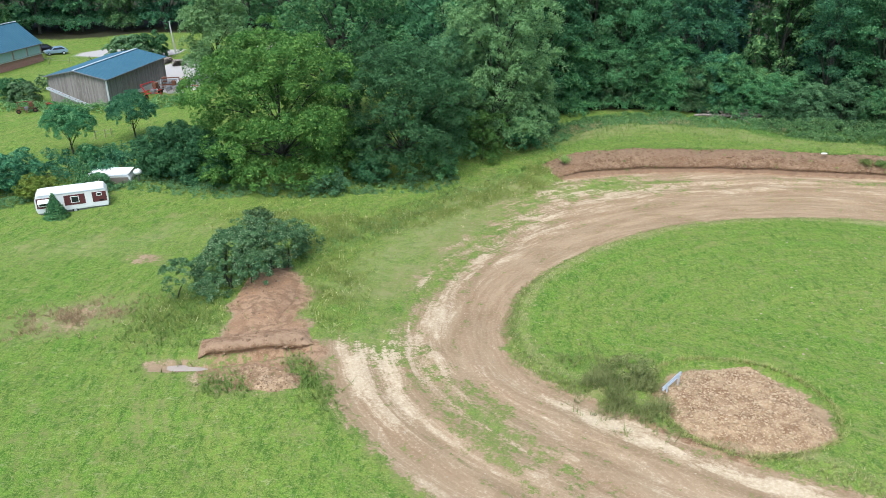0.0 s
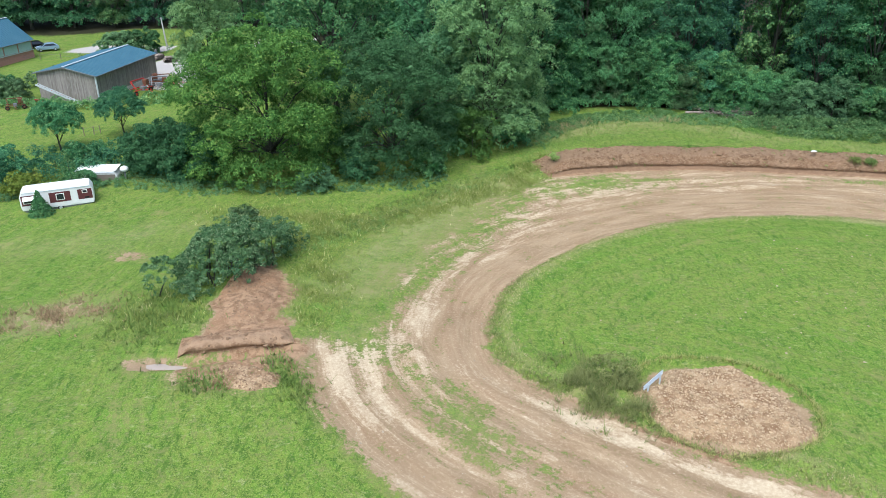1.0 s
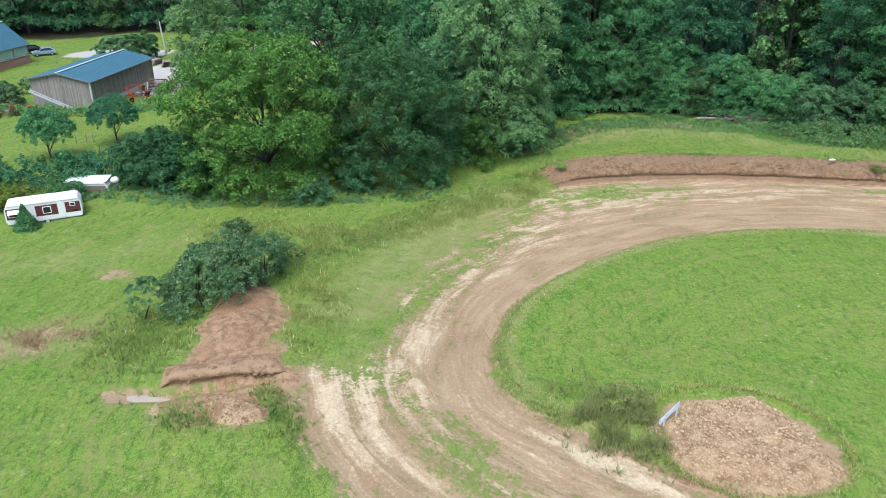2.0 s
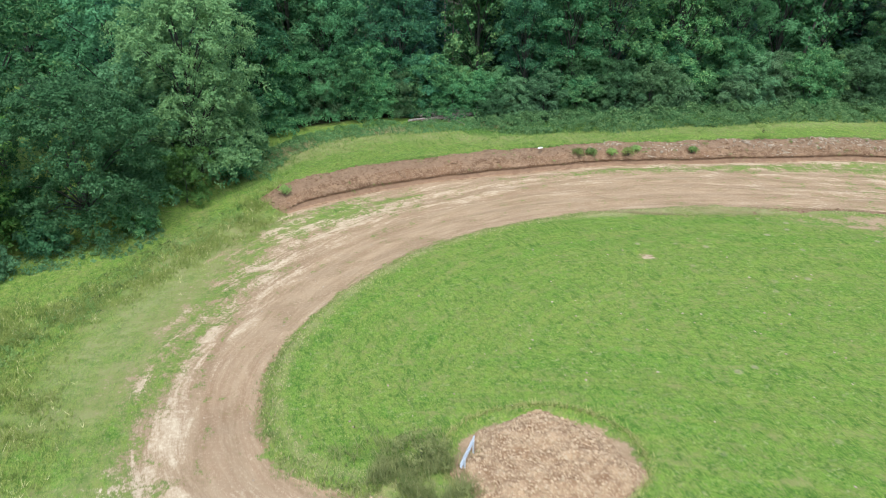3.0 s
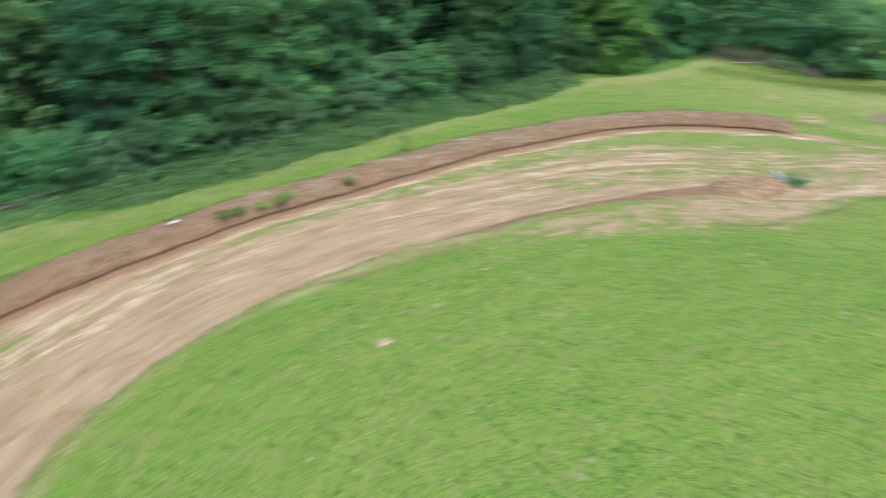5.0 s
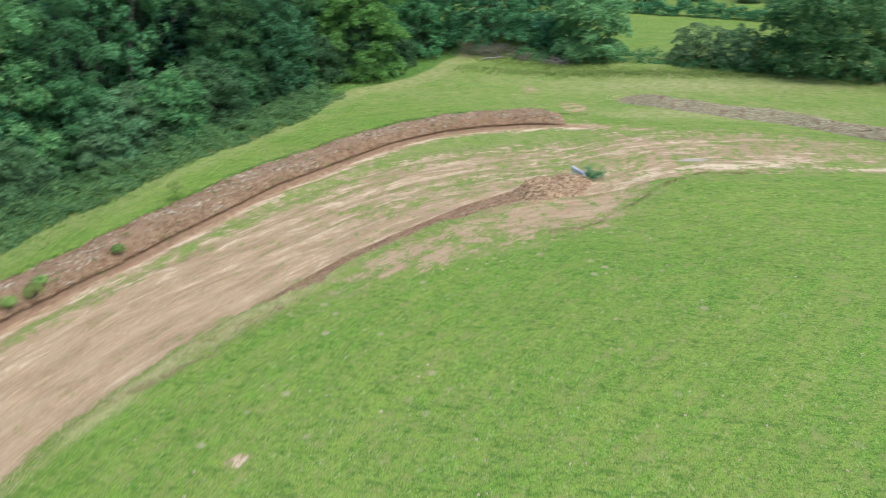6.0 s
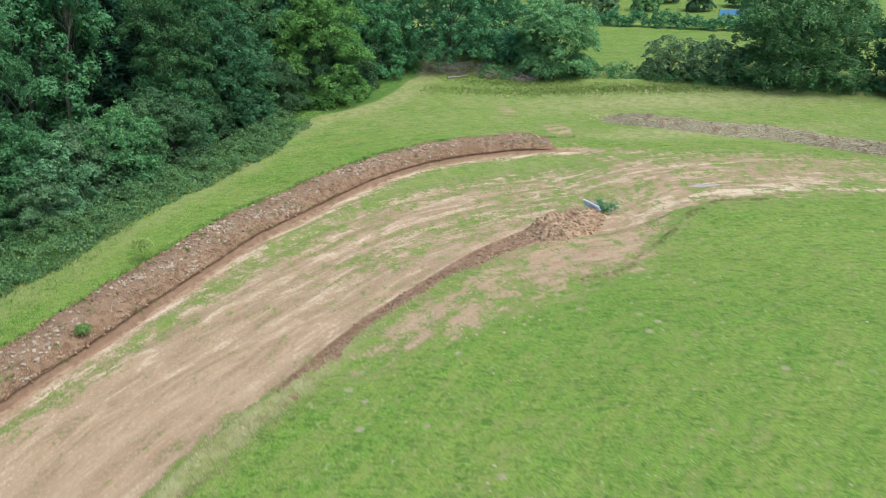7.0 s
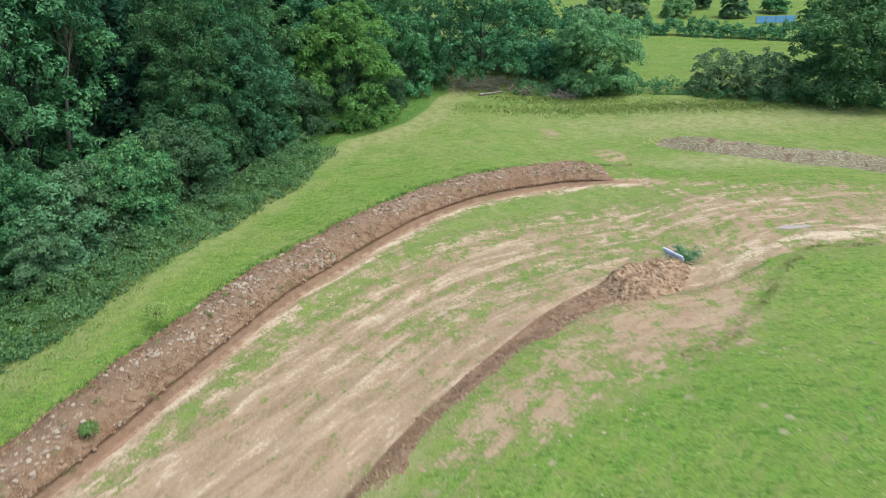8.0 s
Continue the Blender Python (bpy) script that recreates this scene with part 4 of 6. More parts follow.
tree("birch_tree", "pale feathery weeping birch beside the farmyard", "tree", -40.5, 128, 15.5, 5.6, 0.8, LEAF_BIRCH, 9, 26, 1400, 20, 0.3, 0.65, 1.3, 0.5, 0.25, size=0.32)
tree("thorn_shrub", "dark green thorn shrub at the meadow's edge", "shrub", -30.5, 80.0, 5.2, 4.2, 0.1, LEAF_DARK, 10, 20, 900, 18, 0.26, 0.5, trunk=0.15, size=0.32)
tree("thorn_shrub", "green shrub at the foot of the maple", "shrub", -26.5, 77.5, 5.2, 3.2, 0.0, LEAF_WOOD, 11, 14, 500, 18, 0.24, 0.45, trunk=0.12, size=0.34)

for k, (x, y, h, r, mat) in enumerate(((8.5, 92.5, 3.6, 2.2, LEAF_BEECH), (11.5, 97.5, 3.2, 2.0, LEAF_WOOD), (-1.5, 82, 3.0, 2.0, LEAF_BEECH), (-9, 79, 2.6, 1.9, LEAF_DARK))):
    tree("edge_bush", "green bush at the foot of the meadow trees", "bush", x, y, h, r, 0.0, mat, 170 + k, 12, 320, 18, 0.2, 0.36, trunk=0.06)

apple = tree("apple_tree", "small round apple tree in the orchard", "tree", -45.7, 86.5, 5.4, 2.7, 1.5, LEAF_WOOD, 12, 16, 1300, 18, 0.18, 0.32, trunk=0.13, group="orchard trees", skirt=False)
copy_thing(apple, pose(-41.1, 93.9, height(-41.1, 93.9), 0, 0, 130))


def sallow_bush():
    """A long bush of many stems beside the digging."""
    rng = np.random.default_rng(21)
    lobes = []
    for i in range(52):
        t = (i + 0.5) / 52
        cx = -17.5 + 3.8 * t + rng.normal(0, 1.2)
        cy = 50.6 + 8.4 * t + rng.normal(0, 1.0)
        k = rng.uniform(1.1, 1.8)
        lobes.append(((cx, cy, height(cx, cy) + rng.uniform(0.3, 2.5) * (0.75 + 0.45 * math.sin(math.pi * t))), (k, k, k * 0.9)))
    ob = thing("sallow_bush", pose(0, 0, 0), "dense grey-green willow bush beside the dug earth", "bush")
    stems = []
    for c, k in lobes:
        x, y = c[0] + rng.normal(0, 0.3), c[1] + rng.normal(0, 0.3)
        stems.append(tube([(x, y, height(x, y) - 0.2), ((x + c[0]) / 2, (y + c[1]) / 2, (c[2] + height(x, y)) / 2), c], [0.07, 0.05, 0.02], 5))
    tagged(part("stem_thicket", mesh_of("stem_thicket", *join(stems), BARK, True), None, ob), kind="stuff")
    part("crown", mesh_of("crown", *crown(lobes, 3600, 20, 0.15, rng, 0.26, 0.1, 0.35), LEAF_SALLOW), None, ob)


sallow_bush()


# ---- the wood ----
def along_line(line, s):
    d = np.r_[0, np.cumsum(np.linalg.norm(np.diff(line, axis=0), axis=1))]
    p = np.array([np.interp(s, d, line[:, k]) for k in (0, 1)])
    q = np.array([np.interp(s + 0.5, d, line[:, k]) for k in (0, 1)])
    t = (q - p) / np.linalg.norm(q - p)
    return p, np.array([-t[1], t[0]]), d[-1]


def wood():
    rng = np.random.default_rng(5)
    far = "trees of the wood"
    kinds, simple = [], []
    for k, (mat, label) in enumerate(((LEAF_WOOD, "tall dark green broadleaf tree in the wood"), (LEAF_BEECH, "tall green beech tree in the wood"), (LEAF_WOOD, "tall shady ash tree in the wood"), (LEAF_DARK, "tall hornbeam tree in the wood"))):
        h = 20 + 1.5 * k
        kinds.append((tree("wood_tree", label, "tree", 0, 0, h, 5.4 + 0.5 * (k % 2), 3.5 - 1.2 * (k % 2), mat, 40 + k, 36, 1300, 19, 0.27, 0.66, 0.75, 0.3, 0.32, size=0.29, group=far), h))
        simple.append(tree("wood_tree", label, "tree", 0, 0, h, 5.6, 1.2, mat, 50 + k, 26, 640, 18, 0.38, 0.72, 0.8, 0.25, 0.32, size=0.33, group=far))
    spruce = conifer("spruce_tree", "dark spruce tree in the wood", 0, 0, 23, 4.2, 60, far)
    shrubs = [tree("edge_shrub", label, "shrub", 0, 0, 6.5, 3.1, 0.1, mat, 70 + k, 20, 660, 20, 0.2, 0.45, 0.85, 0.3, 0.1, size=0.33, group="shrubs along the wood") for k, (mat, label) in enumerate(((LEAF_SHRUB, "grey-green hawthorn shrub along the wood"), (LEAF_BEECH, "fresh green hazel shrub along the wood"), (LEAF_HEDGE, "dark green shrub along the wood")))]
    total = along_line(WOOD, 0)[2]
    used = set()

    def place(ob, x, y, scale):
        m = pose(x, y, height(x, y) - 0.1, 0, 0, rng.uniform(0, 360)) @ Matrix.Diagonal((scale * rng.uniform(0.9, 1.1), scale * rng.uniform(0.9, 1.1), scale, 1))
        if ob.name in used:
            new_one = copy_thing(ob, Matrix.Identity(4))
            new_one.matrix_world = m
        else:
            used.add(ob.name)
            ob.matrix_world = m

    for row, (off, gap, lo, hi) in enumerate(((7.5, 8.2, 0.75, 1.08), (15, 7.0, 0.95, 1.2), (26, 9.0, 1.0, 1.2), (40, 8.5, 1.0, 1.2))):
        s = 6.0 + 2 * row
        while s < total - 60 * (row > 1):
            p, left, _ = along_line(WOOD, s)
            x, y = p + left * (off + rng.uniform(-1.5, 1.5))
            s += gap * rng.uniform(0.8, 1.2)
            if (-45 < x < -4 and row == 0 and y < 140) or (row == 0 and min(math.hypot(x - 91, y - 96), math.hypot(x - 42.5, y - 110) + 1.5) < 7) or (row >= 2 and x < 20 - 16 * (row - 2)):
                continue
            pick = spruce if rng.random() < (0.06 if row == 0 else 0.22) else (kinds[rng.integers(0, 4)][0] if row == 0 and x > 4 else simple[rng.integers(0, 4)])
            place(pick, x, y, rng.uniform(lo, hi))
    edge = [tree("edge_tree", label, "tree", 0, 0, 10.5, 4.6, 0.1, mat, 80 + k, 26, 1000, 20, 0.23, 0.5, 0.6, 0.3, 0.18, size=0.3, group="young trees along the wood") for k, (mat, label) in enumerate(((LEAF_BEECH, "young green maple tree along the wood"), (LEAF_WOOD, "young dark green tree along the wood"), (LEAF_DARK, "bushy hornbeam along the wood")))]
    for k, (x, y, scale) in enumerate(((14.5, 108.5, 1.15), (21.5, 110.5, 0.95), (30.5, 110, 0.9), (36, 107, 0.75), (41.5, 105.5, 0.6), (46, 103.5, 0.62), (57, 100.5, 0.9), (70, 98.5, 0.8), (79, 96.5, 1.0), (101, 91, 0.9), (113, 88, 1.1), (130, 79, 1.0), (5, 106, 1.3))):
        place(edge[(k * 2 + k // 3) % 3], x, y, scale)
    s = 78.0
    while s < total - 90:
        p, left, _ = along_line(WOOD, s)
        x, y = p + left * rng.uniform(0.3, 3.2)
        s += rng.uniform(2.6, 4.4)
        if x > 8 and not (33 < x < 43 and y < 103):
            place(shrubs[rng.integers(0, 3)], x, y, rng.uniform(0.6, 1.25))


wood()


def bare_stem(x, y, h, lean, r, seed):
    """A tall pale stem that shows between the shrubs, with its crown high up."""
    tree("ash_tree", "tall ash with a bare pale trunk and a high crown", "tree", x, y, h, 4.2, h * 0.55, LEAF_WOOD, seed, 18, 850, 16, 0.25, 0.7, trunk=r, bark=PALE_BARK, lean=lean, skirt=False)


bare_stem(95.5, 100.5, 24, (-3.5, 0), 0.32, 90)
bare_stem(43.4, 117, 25, (0.4, 1), 0.26, 91)
bare_stem(44.7, 117.6, 24, (1.0, 0.5), 0.22, 94)
bare_stem(104, 104, 24, (2.5, 0), 0.28, 92)
tree("beech_tree", "spreading bright green beech at the wood's corner", "tree", 122.5, 79, 14.5, 6.4, 0.4, LEAF_LIGHT, 30, 36, 1800, 20, 0.3, 0.6, 0.5, size=0.28)
tree("sallow_tree", "dark grey-green sallow tree at the meadow's edge", "tree", 108.5, 86.5, 13.5, 4.9, 0.1, LEAF_DARK, 31, 26, 1000, 20, 0.27, 0.5, 1.2, size=0.3)
tree("lime_tree", "big dark green tree behind the brush heap", "tree", 147, 63.5, 18, 8.8, 0.3, LEAF_DARK, 32, 32, 1200, 18, 0.36, 0.7, size=0.3)
tree("osier_bush", "large round pale green willow bush", "bush", 143.5, 46, 11, 6.2, 0.1, LEAF_BIRCH, 33, 30, 2200, 20, 0.28, 0.55, size=0.3)
tree("sloe_bush", "low spreading grey-green bush in the hedge", "bush", 141.5, 28.5, 5.6, 4.4, 0.0, LEAF_SALLOW, 34, 18, 700, 18, 0.25, 0.45, size=0.34)
tree("sloe_bush", "low spreading grey-green bush in the hedge", "bush", 140.5, 22.5, 5.8, 4.4, 0.0, LEAF_SHRUB, 35, 18, 700, 18, 0.25, 0.45, size=0.34)
tree("maple_tree", "tall broad maple with yellow-green leaves in the hedge", "tree", 138.5, 10, 17, 9.5, 0.3, LEAF_BEECH, 36, 38, 3000, 20, 0.34, 0.7, size=0.28)
tree("maple_tree", "tall broad maple in the hedge", "tree", 134, -8, 16, 9, 0.3, LEAF_DARK, 37, 30, 1700, 18, 0.4, 0.8, size=0.3)
tree("holly_tree", "bushy dark green tree beside the brush heap", "tree", 138, 74, 11, 5.0, 0.1, LEAF_WOOD, 38, 22, 800, 18, 0.3, 0.55, size=0.32)
tree("holly_tree", "bushy dark green tree behind the brush heap", "tree", 146, 73, 12, 5.0, 0.1, LEAF_DARK, 39, 22, 800, 18, 0.3, 0.55, size=0.32)
tree("lime_tree", "dark green tree beyond the brush heap", "tree", 156, 56, 14, 6.5, 0.1, LEAF_WOOD, 45, 26, 900, 18, 0.36, 0.65, size=0.32)
tree("lime_tree", "dark green tree behind the round willow bush", "tree", 162, 66, 17, 7.5, 0.1, LEAF_DARK, 46, 26, 900, 18, 0.38, 0.7, size=0.32)
tree("thorn_shrub", "dark green shrub beside the round willow bush", "shrub", 149, 53.5, 6.5, 3.8, 0.0, LEAF_WOOD, 47, 16, 600, 18, 0.26, 0.45, trunk=0.12, size=0.34)


# ---- hedges and undergrowth ----
def thicket(name, label, category, line, width, h, leaf_mat, seed, per_metre, leaf=0.2, kind="stuff"):
    """A band of rambling growth along a line: leaves over a lumpy mound, with canes inside."""
    rng = np.random.default_rng(seed)
    line = smooth_line(line, 1.0)
    d = np.gradient(line, axis=0)
    d /= np.linalg.norm(d, axis=1)[:, None]
    left = np.stack([-d[:, 1], d[:, 0]], 1)
    length = np.linalg.norm(np.diff(line, axis=0), axis=1).sum()
    per = 20
    n = int(length * per_metre / per)
    i, o = rng.integers(0, len(line) - 1, n), rng.uniform(-1, 1, n)
    t = rng.random((n, 1))
    p = line[i] * (1 - t) + line[i + 1] * t + left[i] * (o * width / 2 + 0.5 * wave(line[i, 0], line[i, 1], 0.5, seed))[:, None]
    z0 = ground_at(p[:, 0], p[:, 1])["z"]
    lump = 0.75 + 0.34 * wave(p[:, 0], p[:, 1], 1.1, seed) + 0.26 * wave(p[:, 0], p[:, 1], 2.7, seed + 1)
    top = h * lump * np.sqrt(np.clip(1 - o * o, 0.02, 1))
    depth = 1 - 0.6 * rng.random(n) ** 2.5
    side = left[i] * o[:, None]
    pts = np.stack([p[:, 0], p[:, 1], z0 + top * depth - 0.08], 1)
    ob = thing(name, pose(0, 0, 0), label, category, kind=kind)
    tufts = sprays(pts, np.stack([side[:, 0], side[:, 1], np.full(n, 0.9)], 1), per, leaf, rng, min(0.5, 0.2 + 0.16 * h), 0.4, 0.2)
    part("foliage", mesh_of("foliage", *tufts, leaf_mat), None, ob)
    canes = []
    for k in range(int(length * 1.2)):
        a = pts[rng.integers(0, n)]
        g = height(a[0], a[1])
        b = a + rng.normal(0, 0.5, 3) * np.array([1, 1, 0])
        canes.append(tube([(a[0], a[1], g - 0.1), tuple((a + b) / 2 + np.array([0, 0, 0.1])), (b[0], b[1], max(g, a[2] - 0.3))], [0.02, 0.016, 0.008], 3))
    part("canes", mesh_of("canes", *join(canes), BARK), None, ob)
    return ob


thicket("bramble_thicket", "rambling green bramble thicket along the wood", "bramble", [(41, 100.5), (46, 97), (53, 93.6), (60, 92), (68, 90.6), (76, 88.6), (84, 87), (91, 84.5), (98, 82.8), (105, 81.5), (110, 80.8)], 7.4, 1.7, LEAF_BRAMBLE, 101, 1050, 0.19)
thicket("nettle_bed", "low green nettles at the wood's edge", "nettles", [(10.5, 91.5), (14.5, 97.5), (19.5, 101), (26.5, 102), (33, 101), (41, 99)], 4.6, 0.8, LEAF_BRAMBLE, 102, 620, 0.15)
thicket("verge_weeds", "hummocks of rough dark green weeds between ditch and track", "weeds", [(-12, 58), (-10.2, 62), (-7.4, 66.5), (-3.2, 72), (2.2, 77.8), (8.2, 83.6)], 4.0, 0.35, LEAF_WEED, 109, 260, 0.1)
thicket("verge_weeds", "green docks and nettles on the verge", "weeds", [(-9.5, 64), (-6.5, 68), (-3, 72.6), (2.2, 78.4)], 3.0, 0.35, LEAF_WEED, 110, 150, 0.11)
thicket("hedge_growth", "low tangled hedge of brambles along the far meadow", "hedge", [(141, 58), (141.5, 50), (142, 40), (142, 34), (139, 26), (136.5, 14), (132, 0), (128, -14)], 4.5, 1.8, LEAF_BRAMBLE, 103, 240, 0.24)
thicket("field_hedge", "trimmed dark green hedge across the far field", "hedge", [(206, 70), (199, 56), (191, 38), (184, 18), (178, -2), (172, -22)], 2.8, 3.2, LEAF_DARK, 104, 420, 0.3)
thicket("meadow_hedge", "overgrown hedge behind the old caravans", "hedge", [(-64, 74), (-54, 75), (-47, 76.5), (-41, 78.5), (-34, 80.5), (-27, 77.5)], 4.6, 3.0, LEAF_WOOD, 105, 700, 0.2)
thicket("meadow_hedge", "nettles and tall weeds beside the caravans", "hedge", [(-50, 68), (-43.5, 71.5), (-38, 74.5), (-31, 75.5), (-24, 74), (-14, 75.5), (-6, 78), (0, 82.5)], 4.2, 0.6, LEAF_HEDGE, 106, 380, 0.15)
thicket("barn_hedge", "green hedge and weeds round the farmyard", "hedge", [(-82, 112), (-70, 108.5), (-63, 107.5), (-54, 107), (-47, 109), (-40, 113)], 3.0, 1.3, LEAF_BRAMBLE, 107, 260, 0.22)
thicket("barn_hedge", "green hedge behind the boarded barn", "hedge", [(-66, 118), (-64, 128), (-60, 138), (-57, 144)], 3.2, 2.4, LEAF_SHRUB, 108, 260, 0.28)


def shrub_at(name, label, x, y, h, r, mat, seed, leaf=0.22, group="", sink=0.0):
    return tree(name, label, "shrub", x, y, h, r, 0.0, mat, seed, 12, int(60 + 34 * r * h), 18, leaf, 0.36, trunk=0.06, group=group, sink=sink)


shrub_at("dark_shrub", "dark green shrub beside the old caravan", -46.5, 74.5, 4.0, 3.0, LEAF_WOOD, 111)
shrub_at("dark_shrub", "dark green shrub at the meadow's edge", -50.5, 72, 4.5, 3.2, LEAF_DARK, 112)
shrub_at("golden_shrub", "yellow-green shrub beside the old caravan", -42.2, 71.6, 2.6, 1.7, LEAF_GOLD, 113)
shrub_at("thorn_bush", "low dark green bush in front of the hidden caravan", -37.6, 74.4, 1.5, 1.5, LEAF_HEDGE, 124)
shrub_at("holly_shrub", "dark shrub behind the caravans", -32, 79.5, 3.4, 2.4, LEAF_DARK, 114)
shrub_at("holly_shrub", "dark shrub in the hedge", -39.5, 80, 3.0, 2.2, LEAF_WOOD, 115)
shrub_at("willow_shrub", "bushy grey-green shrub beside the road", -62, 143, 4.2, 4.0, LEAF_SHRUB, 116, 0.36)
shrub_at("willow_shrub", "bushy green shrub beside the road", -58.5, 145, 4.4, 3.0, LEAF_DARK, 117, 0.36)
shrub_at("barn_shrub", "green shrub beside the boarded barn", -64.5, 110.5, 3.0, 2.2, LEAF_SHRUB, 122, 0.26)
shrub_at("barn_shrub", "green shrub in the weeds by the barn", -67.5, 112.5, 3.2, 2.4, LEAF_BEECH, 123, 0.26)
shrub_at("young_shrub", "small grey-green shrub in the long grass", -18.0, 65.6, 1.2, 1.3, LEAF_SALLOW, 118, 0.2)
shrub_at("broom_shrub", "olive green weeds and rushes beside the earth heap", 12.6, 41.2, 0.8, 1.5, LEAF_OLIVE, 119, 0.13)
shrub_at("broom_shrub", "tufty dark green weeds behind the steel rail", 86.0, 42.2, 0.7, 1.2, LEAF_HEDGE, 121, 0.13)
for k, (x, y) in enumerate(((205, 34), (210, 24), (208, 12), (216, 40), (214, 2), (222, 18), (203, 46), (225, 32))):
    shrub_at("garden_shrub", "rounded green garden shrub beyond the hedge", x, y, 3.4 + (k % 3), 3.0 + 0.4 * (k % 2), (LEAF_SALLOW, LEAF_BRAMBLE, LEAF_SHRUB)[k % 3], 130 + k, 0.4, "garden shrubs")


def small_spruce(x, y, h, r, seed, label):
    rng = np.random.default_rng(seed)
    ob = thing("young_spruce", pose(x, y, height(x, y)), label, "tree")
    part("trunk", mesh_of("trunk", *tube([(0, 0, -0.2), (0, 0, h)], [0.08, 0.015], 6), BARK), None, ob)
    n = 2200
    z = h * (1 - np.sqrt(rng.random(n)))
    ang, w = rng.uniform(0, 6.28, n), r * (1 - z / h) * rng.uniform(0.5, 1.25, n) + 0.05
    p = np.stack([w * np.cos(ang), w * np.sin(ang), z + 0.1 - 0.1 * w], 1)
    part("crown", mesh_of("crown", *leaves(p, np.stack([np.cos(ang), np.sin(ang), np.full(n, 0.8)], 1), 0.14, rng, 2.0, 0.5), LEAF_BEECH), None, ob)


small_spruce(-37.9, 66.6, 2.5, 1.0, 141, "young green spruce in front of the caravan")
small_spruce(-37.2, 71.9, 4.6, 1.9, 142, "green spruce between the two caravans")


# ---- grass ----
def blades(name, label, weight, box, count, tall, wide, material, seed, per=3):
    """Tufts of grass blades where weight(cover, x, y) allows them."""
    rng = np.random.default_rng(seed)
    x, y = rng.uniform(box[0], box[1], count), rng.uniform(box[2], box[3], count)
    f = ground_at(x, y)
    keep = rng.random(count) < weight(f, x, y)
    x, y, z = x[keep], y[keep], f["z"][keep]
    n = len(x)
    x, y, z = (np.repeat(a, per) for a in (x, y, z))
    m = n * per
    ang = rng.uniform(0, 6.28, m)
    h = tall * rng.uniform(0.5, 1.3, m) * np.repeat(rng.uniform(0.6, 1.2, n), per)
    x, y = x + rng.normal(0, wide, m), y + rng.normal(0, wide, m)
    lean = rng.uniform(0.4, 1.5, m) * h
    w = wide * rng.uniform(0.5, 1.1, m)
    c, s = np.cos(ang), np.sin(ang)
    a = np.stack([x - s * w / 2, y + c * w / 2, z - 0.03], 1)
    b = np.stack([x + s * w / 2, y - c * w / 2, z - 0.03], 1)
    t = np.stack([x + c * lean, y + s * lean, z + h], 1)
    v = np.stack([a, b, t], 1).reshape(-1, 3)
    ob = new(name, mesh_of(name, v, np.arange(3 * m).reshape(-1, 3), material))
    return tagged(ob, label, "grass", kind="stuff")


def off_track(f):
    return np.clip(1 - 1.6 * f["bare"], 0, 1) * (1 - f["gravel"]) * (1 - f["shaded_litter"])


VERGE = np.array([(-10.8, 62.6), (-7.3, 64.5), (-3.5, 67.1), (0.8, 71.0), (6.0, 75.6), (10.6, 78.9), (13, 84)])


def verge_weight(f, x, y):
    out = to_line(x, y, VERGE)[0]
    band = np.exp(-(((out - 2.2) / 2.0) ** 2)) + 0.9 * blob(x, y, -8.7, 53, 1.8, 6.5, 5) + 0.6 * blob(x, y, -14, 66, 6, 3.5) + 0.5 * blob(x, y, -19, 46.5, 2.6, 3.0)
    return np.clip(band, 0, 1) * np.clip(1.2 - 1.3 * f["bare"], 0, 1) * (0.5 + 0.5 * wave(x, y, 1.3, 3.0))


blades("tall_grass", "tall seeding grass on the verge of the track", verge_weight, (-24, 14, 42, 90), 230000, 0.34, 0.05, BLADE_TALL, 201)
blades("tall_grass", "straw-coloured dry grass on the verge", lambda f, x, y: 0.3 * verge_weight(f, x, y), (-24, 14, 42, 90), 60000, 0.36, 0.04, BLADE_STRAW, 202)
blades("edge_grass", "long grass along the wood's edge", lambda f, x, y: np.clip(1.3 * f["dry"], 0, 0.7) * ramp(-f["bare"], -0.3, 0) * (y > 84), (8, 120, 78, 108), 90000, 0.3, 0.05, BLADE_TALL, 203)
blades("dead_grass", "pale dead grass among the nettles", lambda f, x, y: np.clip(blob(x, y, 16.5, 98.3, 2.6, 0.9, 25) + blob(x, y, 29, 100.3, 2.2, 0.7) + 0.8 * blob(x, y, 42, 97.6, 2.0, 0.5, -30), 0, 1), (10, 48, 94, 104), 16000, 0.55, 0.06, BLADE_STRAW, 216)
blades("dead_grass", "pale strip of raked dead grass on the meadow's rim", lambda f, x, y: np.clip(1.4 * blob(x, y, 45.2, 66.7, 2.6, 0.35, -32) + 0.5 * blob(x, y, 52, 64, 4.5, 0.9, -27), 0, 1), (38, 60, 60, 72), 40000, 0.12, 0.06, BLADE_STRAW, 217)
blades("hay_grass", "yellowed long grass before the far hedge", lambda f, x, y: np.clip(blob(x, y, 134.5, 30, 2.2, 30, 8) + 0.9 * blob(x, y, 137, 52, 2.2, 8), 0, 1), (120, 145, -10, 66), 60000, 0.3, 0.09, BLADE_TALL, 204)
blades("hay_grass", "pale dead stalks in the grass before the far hedge", lambda f, x, y: 0.4 * np.clip(blob(x, y, 134.5, 22, 2.0, 20, 8), 0, 1) * (0.5 + 0.5 * wave(x, y, 0.6, 1)), (120, 145, -10, 66), 30000, 0.32, 0.07, BLADE_STRAW, 221)
